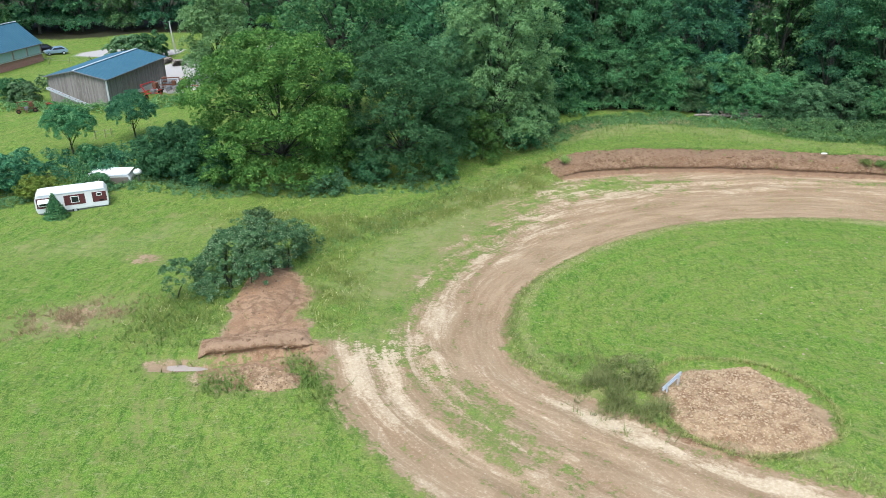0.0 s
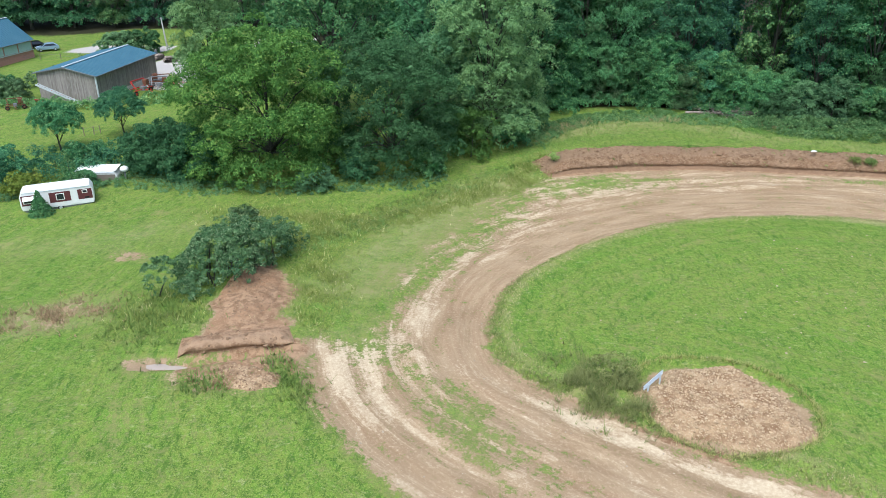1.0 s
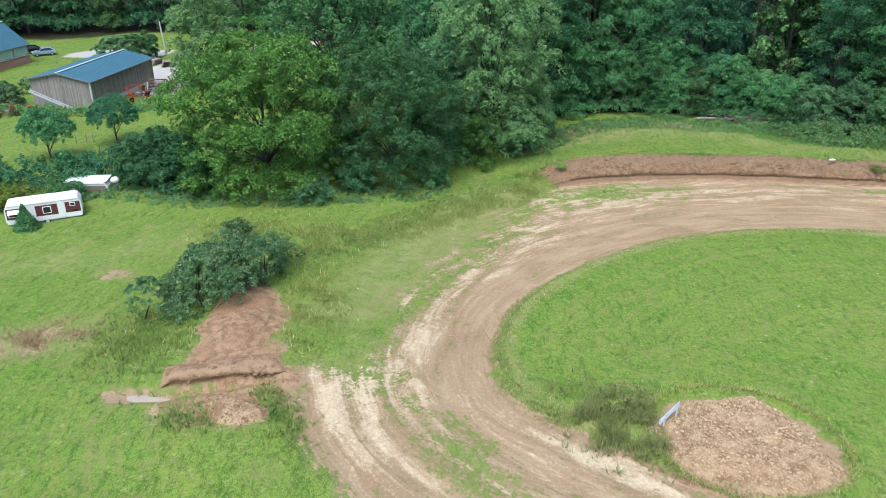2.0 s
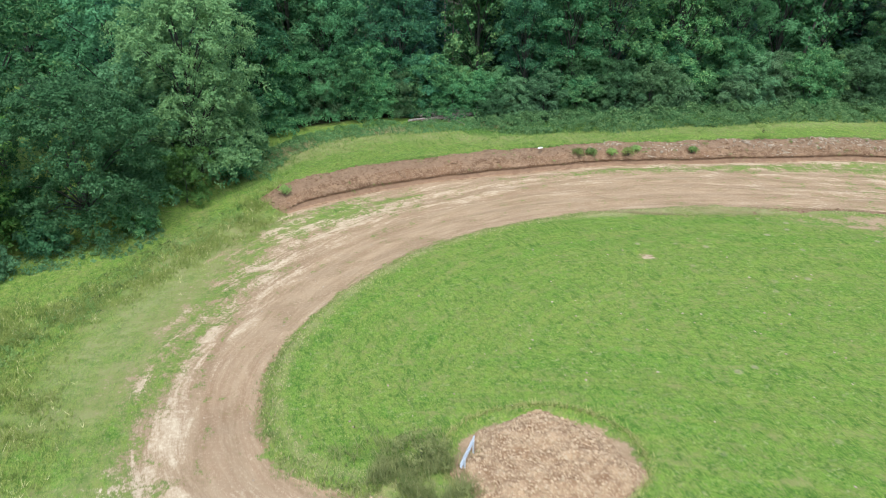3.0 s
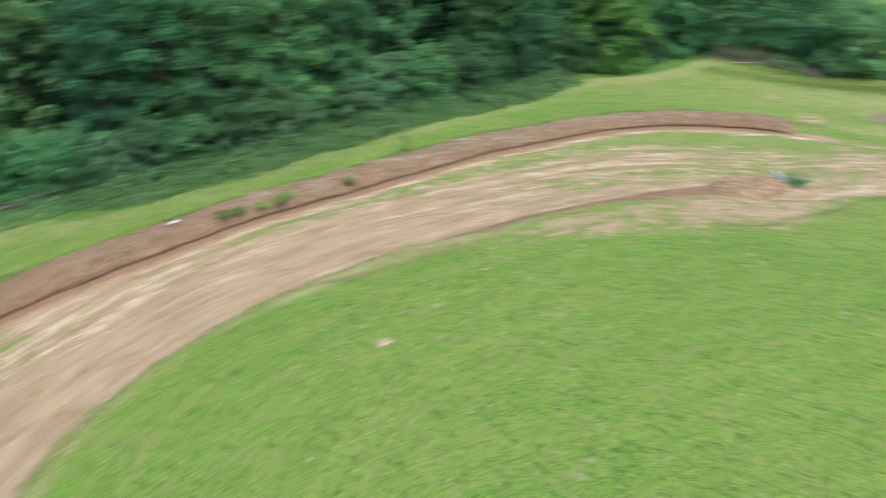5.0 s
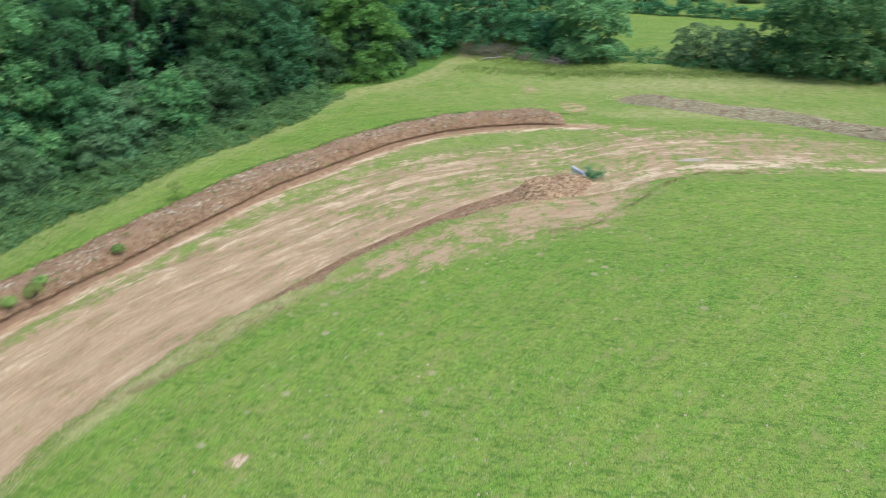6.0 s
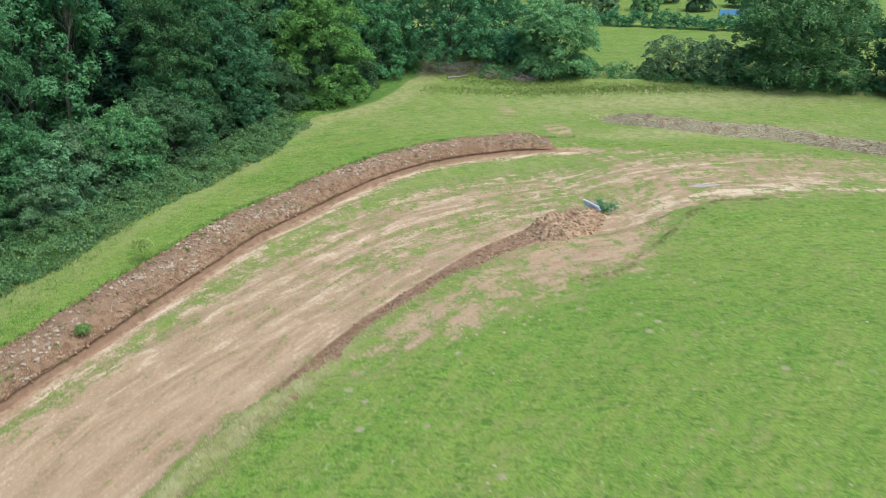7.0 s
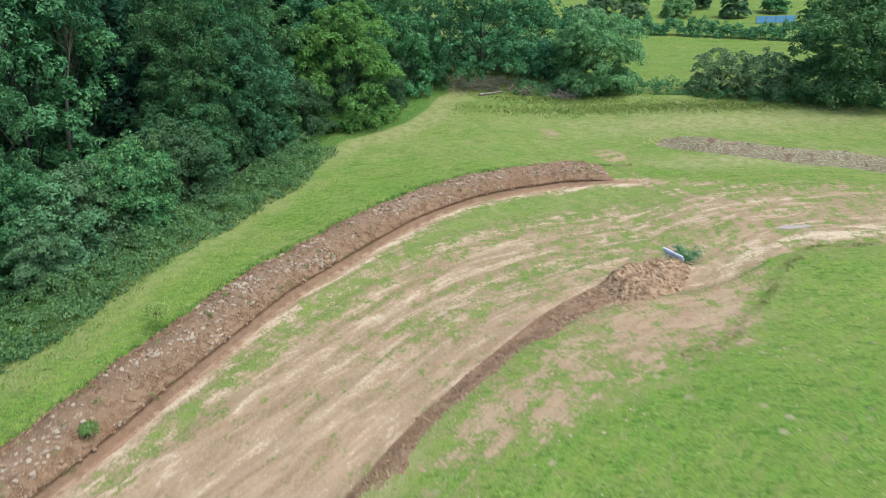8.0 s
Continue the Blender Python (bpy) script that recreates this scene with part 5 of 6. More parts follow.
blades("hay_grass", "cut hay lying on the low far bank", lambda f, x, y: 0.85 * np.clip(1 - np.abs(to_line(x, y, np.array([(118.5, 40.3), (114.2, 31.5), (110.8, 19), (102, 4)]))[0]) / 1.8, 0, 1), (100, 122, 2, 44), 24000, 0.16, 0.08, BLADE_STRAW, 205)
blades("rim_grass", "rough grass on the rim of the inner meadow", lambda f, x, y: 0.85 * np.exp(-((f["across"] + 0.7) ** 2) / 0.5) * (x < 84), (0, 90, 28, 74), 130000, 0.12, 0.06, BLADE_STRAW, 206)
blades("meadow_grass", "short mown grass of the inner meadow", lambda f, x, y: off_track(f) * 0.8, (3, 75, 26, 74), 40000, 0.07, 0.06, BLADE_SHORT, 207)
blades("meadow_grass", "short mown grass of the near meadow", lambda f, x, y: off_track(f) * 0.8, (-36, 4, 22, 70), 30000, 0.07, 0.06, BLADE_SHORT, 208)
blades("meadow_grass", "short grass between the bank and the wood", lambda f, x, y: off_track(f) * 0.8, (8, 124, 74, 100), 36000, 0.08, 0.08, BLADE_SHORT, 212)
blades("track_grass", "young grass between the wheel tracks", lambda f, x, y: np.clip(1 - np.abs(f["bare"] - 0.35) / 0.35, 0, 1) * (f["shaded_litter"] < 0.1), (-10, 112, 26, 86), 60000, 0.045, 0.07, BLADE_SHORT, 209)
blades("rushes", "olive rushes and weeds beside the earth heap", lambda f, x, y: np.clip(1.5 * blob(x, y, 11.9, 39.9, 2.9, 1.9, -35), 0, 1) * (0.4 + 0.6 * wave(x, y, 2.1, 4.0)), (6, 17, 35, 46), 14000, 0.55, 0.06, BLADE_OLIVE, 210, 4)
blades("rim_weeds", "green weeds on the edge of the inner meadow", lambda f, x, y: 0.9 * np.exp(-((f["across"] + 0.2) ** 2) / 0.25) * (x < 24) * (y < 56), (3, 24, 30, 56), 30000, 0.17, 0.05, BLADE_OLIVE, 214)
blades("crest_grass", "green grass along the crest of the earth bank", lambda f, x, y: 0.9 * np.exp(-((to_line(x, y, BANK)[0] - 4.7) ** 2) / 0.12), (8, 112, 44, 92), 120000, 0.3, 0.08, BLADE_LUSH, 215)
blades("dead_weeds", "brown dead weeds on a rough patch of the meadow", lambda f, x, y: np.clip(1.1 * blob(x, y, -26.6, 46.4, 3.4, 1.9, 22), 0, 1) * (0.45 + 0.55 * wave(x, y, 1.7, 2.0)), (-34, -19, 42, 52), 9000, 0.3, 0.07, BLADE_BROWN, 218)
blades("rim_turf", "long turf hanging over the sunken rim of the earth heap", lambda f, x, y: 0.9 * np.exp(-((np.hypot((x - 18.8) * 0.927 - (y - 38.9) * 0.375, ((x - 18.8) * 0.375 + (y - 38.9) * 0.927) * 5.3 / 4.5) - 5.65) ** 2) / 0.03), (11, 27, 32, 46), 30000, 0.22, 0.06, BLADE_OLIVE, 219)
blades("turf_lip", "coarse grass along the cut edge of the turf", lambda f, x, y: (0.45 + 0.45 * wave(x, y, 1.6, 5.0)) * np.exp(-((to_line(x, y, TURF_EDGE)[0] + 0.3 + 0.3 * wave(x, y, 0.7, 1.0)) ** 2) / 0.12), (68, 92, 26, 50), 26000, 0.2, 0.06, BLADE_OLIVE, 220)
blades("weeds", "green weeds beside the dug earth", lambda f, x, y: np.clip(1.2 * blob(x, y, -7.9, 38.6, 1.0, 2.6, 32) + blob(x, y, -12.8, 37.6, 1.6, 0.9) + 0.7 * blob(x, y, -19, 46.5, 2.5, 4), 0, 1), (-24, -4, 33, 54), 14000, 0.4, 0.09, BLADE_TALL, 211)

for k, (x, y, s) in enumerate(((46.6, 83.0, 0.55), (48.0, 82.6, 0.5), (50.3, 81.8, 0.4), (52.0, 81.2, 0.6), (53.3, 81.6, 0.45), (70.6, 80.2, 0.9), (59.5, 79.2, 0.4), (13.0, 84.3, 0.5))):
    shrub_at("bank_weed", "green weed growing on the earth bank", x, y, 0.26 * s + 0.12, 0.95 * s, LEAF_WEED, 150 + k, 0.12, "weeds on the bank", -1.15)


# ---- puddles, rails, wood ----
def puddle(x, y, rx, ry, turn, z, label):
    n = Nodes("muddy_water", 0.06, 0.5)
    n.colour(n.mix(n.noise(n.coord(), 1.5, 3), (0.3, 0.25, 0.2), (0.4, 0.34, 0.28)))
    bm = bmesh.new()
    ring = []
    for k in range(36):
        a = 2 * math.pi * k / 36
        r = 1 + 0.18 * math.sin(3 * a + x) + 0.1 * math.sin(5 * a)
        ring.append(bm.verts.new((rx * r * math.cos(a), ry * r * math.sin(a), 0)))
    top = bm.faces.new(ring)
    low = bmesh.ops.extrude_face_region(bm, geom=[top])
    bmesh.ops.translate(bm, vec=(0, 0, -0.3), verts=[v for v in low["geom"] if isinstance(v, bmesh.types.BMVert)])
    bmesh.ops.recalc_face_normals(bm, faces=bm.faces)
    ob = part("puddle", bm, n.mat)
    ob.matrix_world = pose(x, y, z, 0, 0, turn)
    return tagged(ob, label, "puddle")


puddle(-16.7, 39.95, 1.8, 0.42, 0, height(-16.9, 39.95) + 0.07, "shallow muddy puddle at the end of the channel")
puddle(92.6, 31.8, 0.5, 1.4, 10, height(92.6, 31.8) + 0.03, "grey puddle on the churned track")

STEEL = plain("galvanised_steel", (0.6, 0.66, 0.7), 0.45, 0.15, 0.3, 2.0, (0.3, 0.34, 0.36))


def bar(bm, a, b, w, h, up=(0, 0, 1)):
    """A rectangular bar from a to b in a bmesh."""
    a, b = Vector(a), Vector(b)
    d = (b - a).normalized()
    s = d.cross(Vector(up))
    s = s.normalized() if s.length > 1e-4 else d.orthogonal().normalized()
    u = s.cross(d)
    v = [bm.verts.new(p + s * i * w / 2 + u * j * h / 2) for p in (a, b) for i, j in ((-1, -1), (1, -1), (1, 1), (-1, 1))]
    for q in ((0, 1, 2, 3), (7, 6, 5, 4), (0, 4, 5, 1), (1, 5, 6, 2), (2, 6, 7, 3), (3, 7, 4, 0)):
        bm.faces.new([v[i] for i in q])


def box_mesh(x0, x1, y0, y1, z0, z1, bevel=0.0):
    bm = bmesh.new()
    bar(bm, ((x0 + x1) / 2, y0, (z0 + z1) / 2), ((x0 + x1) / 2, y1, (z0 + z1) / 2), x1 - x0, z1 - z0)
    bmesh.ops.recalc_face_normals(bm, faces=bm.faces)
    if bevel:
        bmesh.ops.bevel(bm, geom=bm.edges[:], offset=bevel, segments=2, affect="EDGES", profile=0.6)
    return bm


def rail_beam(length):
    """A W-shaped crash barrier beam along x."""
    prof = [(0.0, -0.155), (0.02, -0.13), (0.08, -0.1), (0.08, -0.055), (0.0, -0.02), (0.0, 0.02), (0.08, 0.055), (0.08, 0.1), (0.02, 0.13), (0.0, 0.155)]
    verts, faces = [], []
    for x in (0, length):
        for back in (0, -0.012):
            verts += [(x, y + back, z) for y, z in prof]
    k = len(prof)
    for i in range(k - 1):
        faces += [(i, i + 1, 2 * k + i + 1, 2 * k + i), (k + i, 3 * k + i, 3 * k + i + 1, k + i + 1)]
        faces += [(i, k + i, k + i + 1, i + 1), (2 * k + i, 2 * k + i + 1, 3 * k + i + 1, 3 * k + i)]
    return mesh_of("beam", verts, faces, STEEL)


def guard_rail(a, b, beams, label):
    a, b = Vector(a), Vector(b)
    turn = math.degrees(math.atan2(b.y - a.y, b.x - a.x))
    ob = thing("guard_rail", pose(*a, 0, 0, turn), label, "guard rail")
    length, rise = Vector((b.x - a.x, b.y - a.y)).length, b.z - a.z
    tilt = -math.degrees(math.atan2(rise, length))
    for k in range(beams):
        o = part("beam", rail_beam((b - a).length), None, ob)
        o.matrix_local = pose(0, -0.16 * k, -0.3 * k, 0, tilt, 0)
    for t in (0.18, 0.82):
        p = a.lerp(b, t)
        g = height(p.x, p.y)
        o = part("post", box_mesh(-0.05, 0.05, -0.1, -0.02, g - p.z - 0.1, 0.12, 0.008), STEEL, ob)
        o.matrix_local = pose(length * t, 0, rise * t)


guard_rail((14.1, 39.4, 1.15), (15.7, 41.3, 1.1), 1, "short galvanised steel guard rail on the earth heap")
guard_rail((83.7, 42.95, 1.25), (84.85, 44.35, 1.5), 2, "double galvanised steel guard rail on the rubble heap")

SACK = plain("white_plastic", (0.78, 0.78, 0.75), 0.5, 0, 0.3, 4.0)


def sack(x, y, z, s, turn, label):
    bm = bmesh.new()
    bmesh.ops.create_icosphere(bm, subdivisions=3, radius=1)
    for v in bm.verts:
        k = 1 + 0.25 * noise.noise(v.co * 2.3 + Vector((x, y, 0)))
        v.co = Vector((v.co.x * s * k, v.co.y * s * 0.45 * k, v.co.z * s * 0.16 * k))
    ob = part("plastic_sack", bm, SACK)
    ob.matrix_world = pose(x, y, z, 4, 3, turn)
    tagged(ob, label, "sack")


sack(42.4, 84.6, 1.85, 0.42, 20, "crumpled white plastic sack on the earth bank")


def dead_branches(name, label, cx, cy, rx, ry, h, count, seed, thick=0.05, category="brush heap"):
    """A heap of bare fallen branches."""
    rng = np.random.default_rng(seed)
    pieces = []
    for k in range(count):
        x, y = cx + rng.normal(0, rx * 0.5), cy + rng.normal(0, ry * 0.5)
        z = height(x, y) + 0.04 + rng.random() * h
        ang, l = rng.uniform(0, 6.28), rng.uniform(0.9, 2.8)
        up = rng.uniform(-0.1, 0.55)
        p = [Vector((x, y, z))]
        d = Vector((math.cos(ang), math.sin(ang), up))
        for i in range(4):
            p.append(p[-1] + d * l / 4)
            d = (d + Vector(rng.normal(0, 0.22, 3))).normalized()
        r = thick * rng.uniform(0.4, 1.2)
        pieces.append(tube(p, [r, r * 0.85, r * 0.65, r * 0.45, r * 0.2], 4))
        s = p[2]
        e = s + Vector(rng.normal(0, 0.5, 3)) + Vector((0, 0, 0.25))
        pieces.append(tube([s, s.lerp(e, 0.5), e], [r * 0.5, r * 0.35, r * 0.15], 3))
    ob = thing(name, pose(0, 0, 0), label, category, kind="stuff")
    part("brushwood", mesh_of("brushwood", *join(pieces), DEAD, True), None, ob)


dead_branches("brush_heap", "large heap of bare grey branches at the wood's corner", 141.5, 62.5, 3.2, 5.5, 1.5, 240, 301)
dead_branches("brush_heap", "small heap of cut branches in the grass", 139.8, 56.0, 0.9, 1.1, 0.6, 50, 302)
dead_branches("brush_heap", "heap of grey branches beside the willow bush", 138.8, 50.5, 1.6, 2.6, 0.7, 90, 303)
dead_branches("fallen_branches", "fallen bare branches along the wood's edge", 39, 102.2, 4.6, 0.7, 0.7, 130, 304, 0.08, "branches")


def log(x, y, length, turn, r, label, lift=0.0):
    pts = [(length * t, 0.12 * math.sin(5 * t), 0.04 * math.sin(9 * t)) for t in np.linspace(0, 1, 8)]
    ob = part("fallen_log", mesh_of("fallen_log", *tube(pts, [r * (1.1 - 0.5 * t) for t in np.linspace(0, 1, 8)], 9), DEAD, True))
    ob.matrix_world = pose(x, y, height(x, y) + r * 0.8 + lift, 0, -1, turn)
    tagged(ob, label, "log")


log(32.5, 102.6, 6.5, -1, 0.16, "grey fallen log at the wood's edge", 0.3)
log(37.4, 102.2, 7.4, -8, 0.26, "pale bleached fallen log at the wood's edge", 0.45)
log(137.5, 63, 3.6, -60, 0.17, "pale fallen log beside the brush heap")


# ---- the farm ----
def boards_material():
    n = Nodes("weathered_boards", 0.9, 0.15)
    at = n.coord()
    plank = n.tree.nodes.new("ShaderNodeTexWhiteNoise")
    sep = n.tree.nodes.new("ShaderNodeSeparateXYZ")
    n.put(sep.inputs[0], at)
    plank.noise_dimensions = "1D"
    n.put(plank.inputs["W"], n.math("FLOOR", n.math("MULTIPLY", n.math("ADD", sep.outputs[0], sep.outputs[1]), 5.0)))
    grain = n.noise(n.coord("Object", (6, 6, 0.5)), 2.0, 5)
    c = n.mix(plank.outputs["Value"], (0.17, 0.155, 0.135), (0.27, 0.25, 0.225))
    c = n.mix(n.step(grain, 0.45, 0.75), c, (0.34, 0.31, 0.28))
    n.bump(grain, 0.4, 0.02)
    return n.colour(c)


BOARDS = boards_material()
SLATE = plain("blue_sheet_roof", (0.03, 0.105, 0.15), 0.6, 0.0, 0.35, 0.5, (0.07, 0.15, 0.2))
ZINC = plain("pale_zinc", (0.55, 0.6, 0.62), 0.45, 0.3, 0.3)
CONCRETE = plain("pale_concrete", (0.5, 0.5, 0.47), 0.85, 0, 0.4, 1.0)
BRICK = plain("red_brick", (0.42, 0.22, 0.17), 0.9, 0, 0.4, 3.0)
MINT = plain("pale_green_sheet", (0.35, 0.48, 0.45), 0.6, 0, 0.3)
RED = plain("red_paint", (0.42, 0.035, 0.03), 0.45, 0, 0.3)
RUST = plain("rusty_steel", (0.17, 0.07, 0.04), 0.85, 0.2, 0.5)
GREY_STEEL = plain("grey_steel", (0.2, 0.21, 0.22), 0.6, 0.4, 0.4)
RUBBER = plain("black_rubber", (0.02, 0.02, 0.02), 0.8)
WHITE = plain("aged_white_paint", (0.74, 0.75, 0.73), 0.45, 0, 0.3, 0.8, (0.5, 0.52, 0.5))
MAROON = plain("maroon_panel", (0.11, 0.03, 0.032), 0.5, 0, 0.4)
WOOD_POST = plain("grey_fence_wood", (0.25, 0.21, 0.17), 0.9, 0, 0.5)
GLASS = Nodes("dark_window_glass", 0.08, 0.6).colour((0.02, 0.025, 0.03))
BLUE_PAINT = plain("light_blue_sheet", (0.16, 0.35, 0.6), 0.5, 0, 0.3)


def corrugated(a, b, c, d, waves, deep):
    """A ribbed sheet between the edge a-b and the edge d-c, with a small thickness."""
    a, b, c, d = (Vector(p) for p in (a, b, c, d))
    up = (b - a).cross(d - a).normalized()
    verts, faces = [], []
    for i in range(2 * waves + 1):
        t = i / (2 * waves)
        o = up * (deep if i % 2 else 0)
        for p in (a.lerp(b, t), d.lerp(c, t)):
            verts += [tuple(p + o), tuple(p + o - up * 0.05)]
    for i in range(2 * waves):
        k, m = 4 * i, 4 * i + 4
        faces += [(k, m, m + 2, k + 2), (k + 1, k + 3, m + 3, m + 1), (k, k + 1, m + 1, m), (k + 2, m + 2, m + 3, k + 3)]
    return mesh_of("sheet", verts, faces)


def barn(x, y, turn, w, l, eave, ridge, label, plinth, upper):
    """A gabled barn; its near gable stands at y = 0, its length runs along +y, its right wall at x = 0."""
    z = height(x, y)
    ob = thing("barn", pose(x, y, z - 0.2, 0, 0, turn), label, "barn")
    t = 0.18
    for name, x0 in (("wall", -t), ("wall", -w)):
        part(name, box_mesh(x0, x0 + t, 0, l, 0.9, eave, 0.0), upper, ob)
        part("plinth", box_mesh(x0 - 0.03, x0 + t + 0.03, 0, l, 0, 0.9, 0.01), plinth, ob)
    for y0 in (0, l - t):
        bm = bmesh.new()
        out = [(-w, 0), (0, 0), (0, eave), (-w / 2, ridge), (-w, eave)]
        f = [bm.verts.new((px, y0 - 0.004, pz)) for px, pz in out]
        g = [bm.verts.new((px, y0 + t, pz)) for px, pz in out]
        bm.faces.new(f)
        bm.faces.new(list(reversed(g)))
        for i in range(5):
            j = (i + 1) % 5
            bm.faces.new((f[i], g[i], g[j], f[j]))
        bmesh.ops.recalc_face_normals(bm, faces=bm.faces)
        part("gable", bm, upper, ob)
    o, e = 0.35, 0.12
    part("roof", corrugated((o, -o, eave + e - 0.1), (o, l + o, eave + e - 0.1), (-w / 2, l + o, ridge + e), (-w / 2, -o, ridge + e), int(l * 2), 0.05), SLATE, ob)
    part("roof", corrugated((-w / 2, -o, ridge + e), (-w / 2, l + o, ridge + e), (-w - o, l + o, eave + e - 0.1), (-w - o, -o, eave + e - 0.1), int(l * 2), 0.05), SLATE, ob)
    part("ridge_cap", box_mesh(-w / 2 - 0.2, -w / 2 + 0.2, -o, l + o, ridge + e + 0.03, ridge + e + 0.13, 0.03), ZINC, ob)
    part("gutter", box_mesh(o - 0.02, o + 0.12, -o, l + o, eave - 0.08, eave + 0.03, 0.02), GREY_STEEL, ob)
    part("barge_board", mesh_of("barge_board", *tube([(-w - o, -o - 0.05, eave), (-w / 2, -o - 0.05, ridge + e)], [0.1, 0.1], 4)), GREY_STEEL, ob)
    part("barge_board", mesh_of("barge_board", *tube([(-w / 2, -o - 0.05, ridge + e), (o, -o - 0.05, eave)], [0.1, 0.1], 4)), GREY_STEEL, ob)
    part("downpipe", mesh_of("downpipe", *tube([(0.12, -0.1, eave), (0.12, -0.1, 0.5), (0.5, -0.1, 0.2)], [0.09, 0.09, 0.09], 8)), ZINC, ob)
    part("corner_post", box_mesh(-0.08, 0.1, -0.1, 0.12, 0, eave - 0.02, 0.01), ZINC, ob)
    return ob


barn(-51.2, 109.3, -9, 9.6, 16.5, 4.2, 5.15, "grey weathered timber barn with a blue sheet roof", CONCRETE, BOARDS)
far_barn = barn(-82.0, 124.5, -14, 9.5, 17.5, 3.4, 6.9, "farm shed with a blue roof over brick and pale green walls", BRICK, BRICK)
for k in range(5):
    o = part("wall_panel", box_mesh(0.03, 0.09, 0.7 + 3.35 * k, 3.75 + 3.35 * k, 1.75, 3.2, 0.01), MINT, far_barn, "pale green sheet panel")
part("sill", box_mesh(0.03, 0.16, 0, 17.5, 1.58, 1.7, 0.01), ZINC, far_barn, "pale sill")


def conveyor(x, y, turn, length, lift):
    """A grain elevator leaning on the gable."""
    z = height(x, y)
    ob = thing("grain_elevator", pose(x, y, z, 0, 0, turn), "pale steel grain elevator leaning on the barn", "conveyor")
    r = math.asin(lift / length)
    e = Vector((math.cos(r) * length, 0, lift))
    for s in (-0.22, 0.22):
        bm = bmesh.new()
        bar(bm, (0, s, 0.1), (e.x, s, e.z + 0.1), 0.05, 0.28)
        part("side_rail", bm, ZINC, ob)
    bm = bmesh.new()
    bar(bm, (0, 0, 0.06), (e.x, 0, e.z + 0.06), 0.4, 0.03)
    part("belt", bm, GREY_STEEL, ob)
    for k in range(14):
        bm = bmesh.new()
        p = e * (k + 0.5) / 14
        bar(bm, (p.x, -0.2, p.z + 0.13), (p.x, 0.2, p.z + 0.13), 0.05, 0.08)
        part("cleat", bm, RUST if k % 3 else RED, ob)


conveyor(-53.2, 108.2, 172, 7.4, 2.6)


def wheel(parent, x, y, z, r, w, tyre_mat, rim_mat):
    bm = bmesh.new()
    bmesh.ops.create_cone(bm, cap_ends=True, segments=20, radius1=r, radius2=r, depth=w, matrix=pose(0, 0, 0, 90))
    bmesh.ops.bevel(bm, geom=[e for e in bm.edges if len(e.link_faces) == 2 and e.calc_face_angle(0) > 1], offset=w * 0.2, segments=2, affect="EDGES")
    t = part("wheel", bm, tyre_mat, parent)
    t.location = (x, y, z)
    bm = bmesh.new()
    bmesh.ops.create_cone(bm, cap_ends=True, segments=14, radius1=r * 0.58, radius2=r * 0.5, depth=w * 1.06, matrix=pose(0, 0, 0, 90))
    part("rim", bm, rim_mat, t)


def farm_machine(x, y, turn, s, label, frame_mat, seed):
    """A hay tool: a tubular frame on two wheels with a drawbar, uprights and spring tines."""
    rng = np.random.default_rng(seed)
    ob = thing("hay_tedder", pose(x, y, height(x, y), 0, 0, turn), label, "farm machine")
    for k, (a, b) in enumerate((((-1.6, 0, 0.8), (1.6, 0, 0.8)), ((-1.5, 0.9, 0.9), (1.5, 0.9, 0.9)), ((0, 0, 0.8), (0, -1.9, 0.5)), ((-1.2, 0, 0.8), (-1.2, 0.9, 1.9)), ((1.2, 0, 0.8), (1.2, 0.9, 1.9)), ((-1.2, 0.9, 1.9), (1.2, 0.9, 1.9)))):
        bm = bmesh.new()
        bar(bm, Vector(a) * s, Vector(b) * s, 0.12 * s, 0.12 * s)
        part("frame_tube", bm, frame_mat, ob)
    for k in range(9):
        px = (-1.5 + 3 * k / 8) * s
        o = part("tine", mesh_of("tine", *tube([(px, 0.9 * s, 0.9 * s), (px, 1.25 * s, 0.6 * s), (px + 0.1 * rng.normal(), 1.1 * s, 0.05)], [0.035, 0.03, 0.02], 5), RUST), None, ob)
    for side in (-1, 1):
        wheel(ob, side * 1.35 * s, 0.1, 0.38 * s, 0.38 * s, 0.18, RUBBER, frame_mat)
    part("gearbox", box_mesh(-0.3 * s, 0.3 * s, -0.35 * s, 0.35 * s, 0.6 * s, 1.15 * s, 0.06), GREY_STEEL, ob)
    part("guard", box_mesh(0.5 * s, 1.1 * s, -0.1 * s, 0.5 * s, 1.2 * s, 1.9 * s, 0.05), RUST, ob)


farm_machine(-46.6, 114.5, 70, 1.15, "red and rusty hay tedder parked by the barn", RED, 401)
farm_machine(-45.4, 117.8, 10, 1.0, "grey steel farm implement parked by the barn", GREY_STEEL, 402)
farm_machine(-43.2, 120.0, 120, 0.9, "red hay rake in the farmyard", RED, 403)
farm_machine(-46.0, 120.5, 200, 1.1, "rusty brown harrow beside the barn", RUST, 404)
farm_machine(-61.5, 105.2, 30, 0.8, "old rusty plough in the weeds", RUST, 405)
farm_machine(-58.6, 107.0, 160, 0.6, "old red and rusty implement by the barn", RED, 406)

bm = bmesh.new()
bmesh.ops.create_cone(bm, cap_ends=True, segments=18, radius1=0.32, radius2=0.3, depth=0.85, matrix=pose(0, 0, 0.42))
blue_drum = part("drum", bm, BLUE_PAINT)
blue_drum.matrix_world = pose(-50.2, 107.6, height(-50.2, 107.6))
tagged(blue_drum, "blue plastic drum at the corner of the barn", "drum")


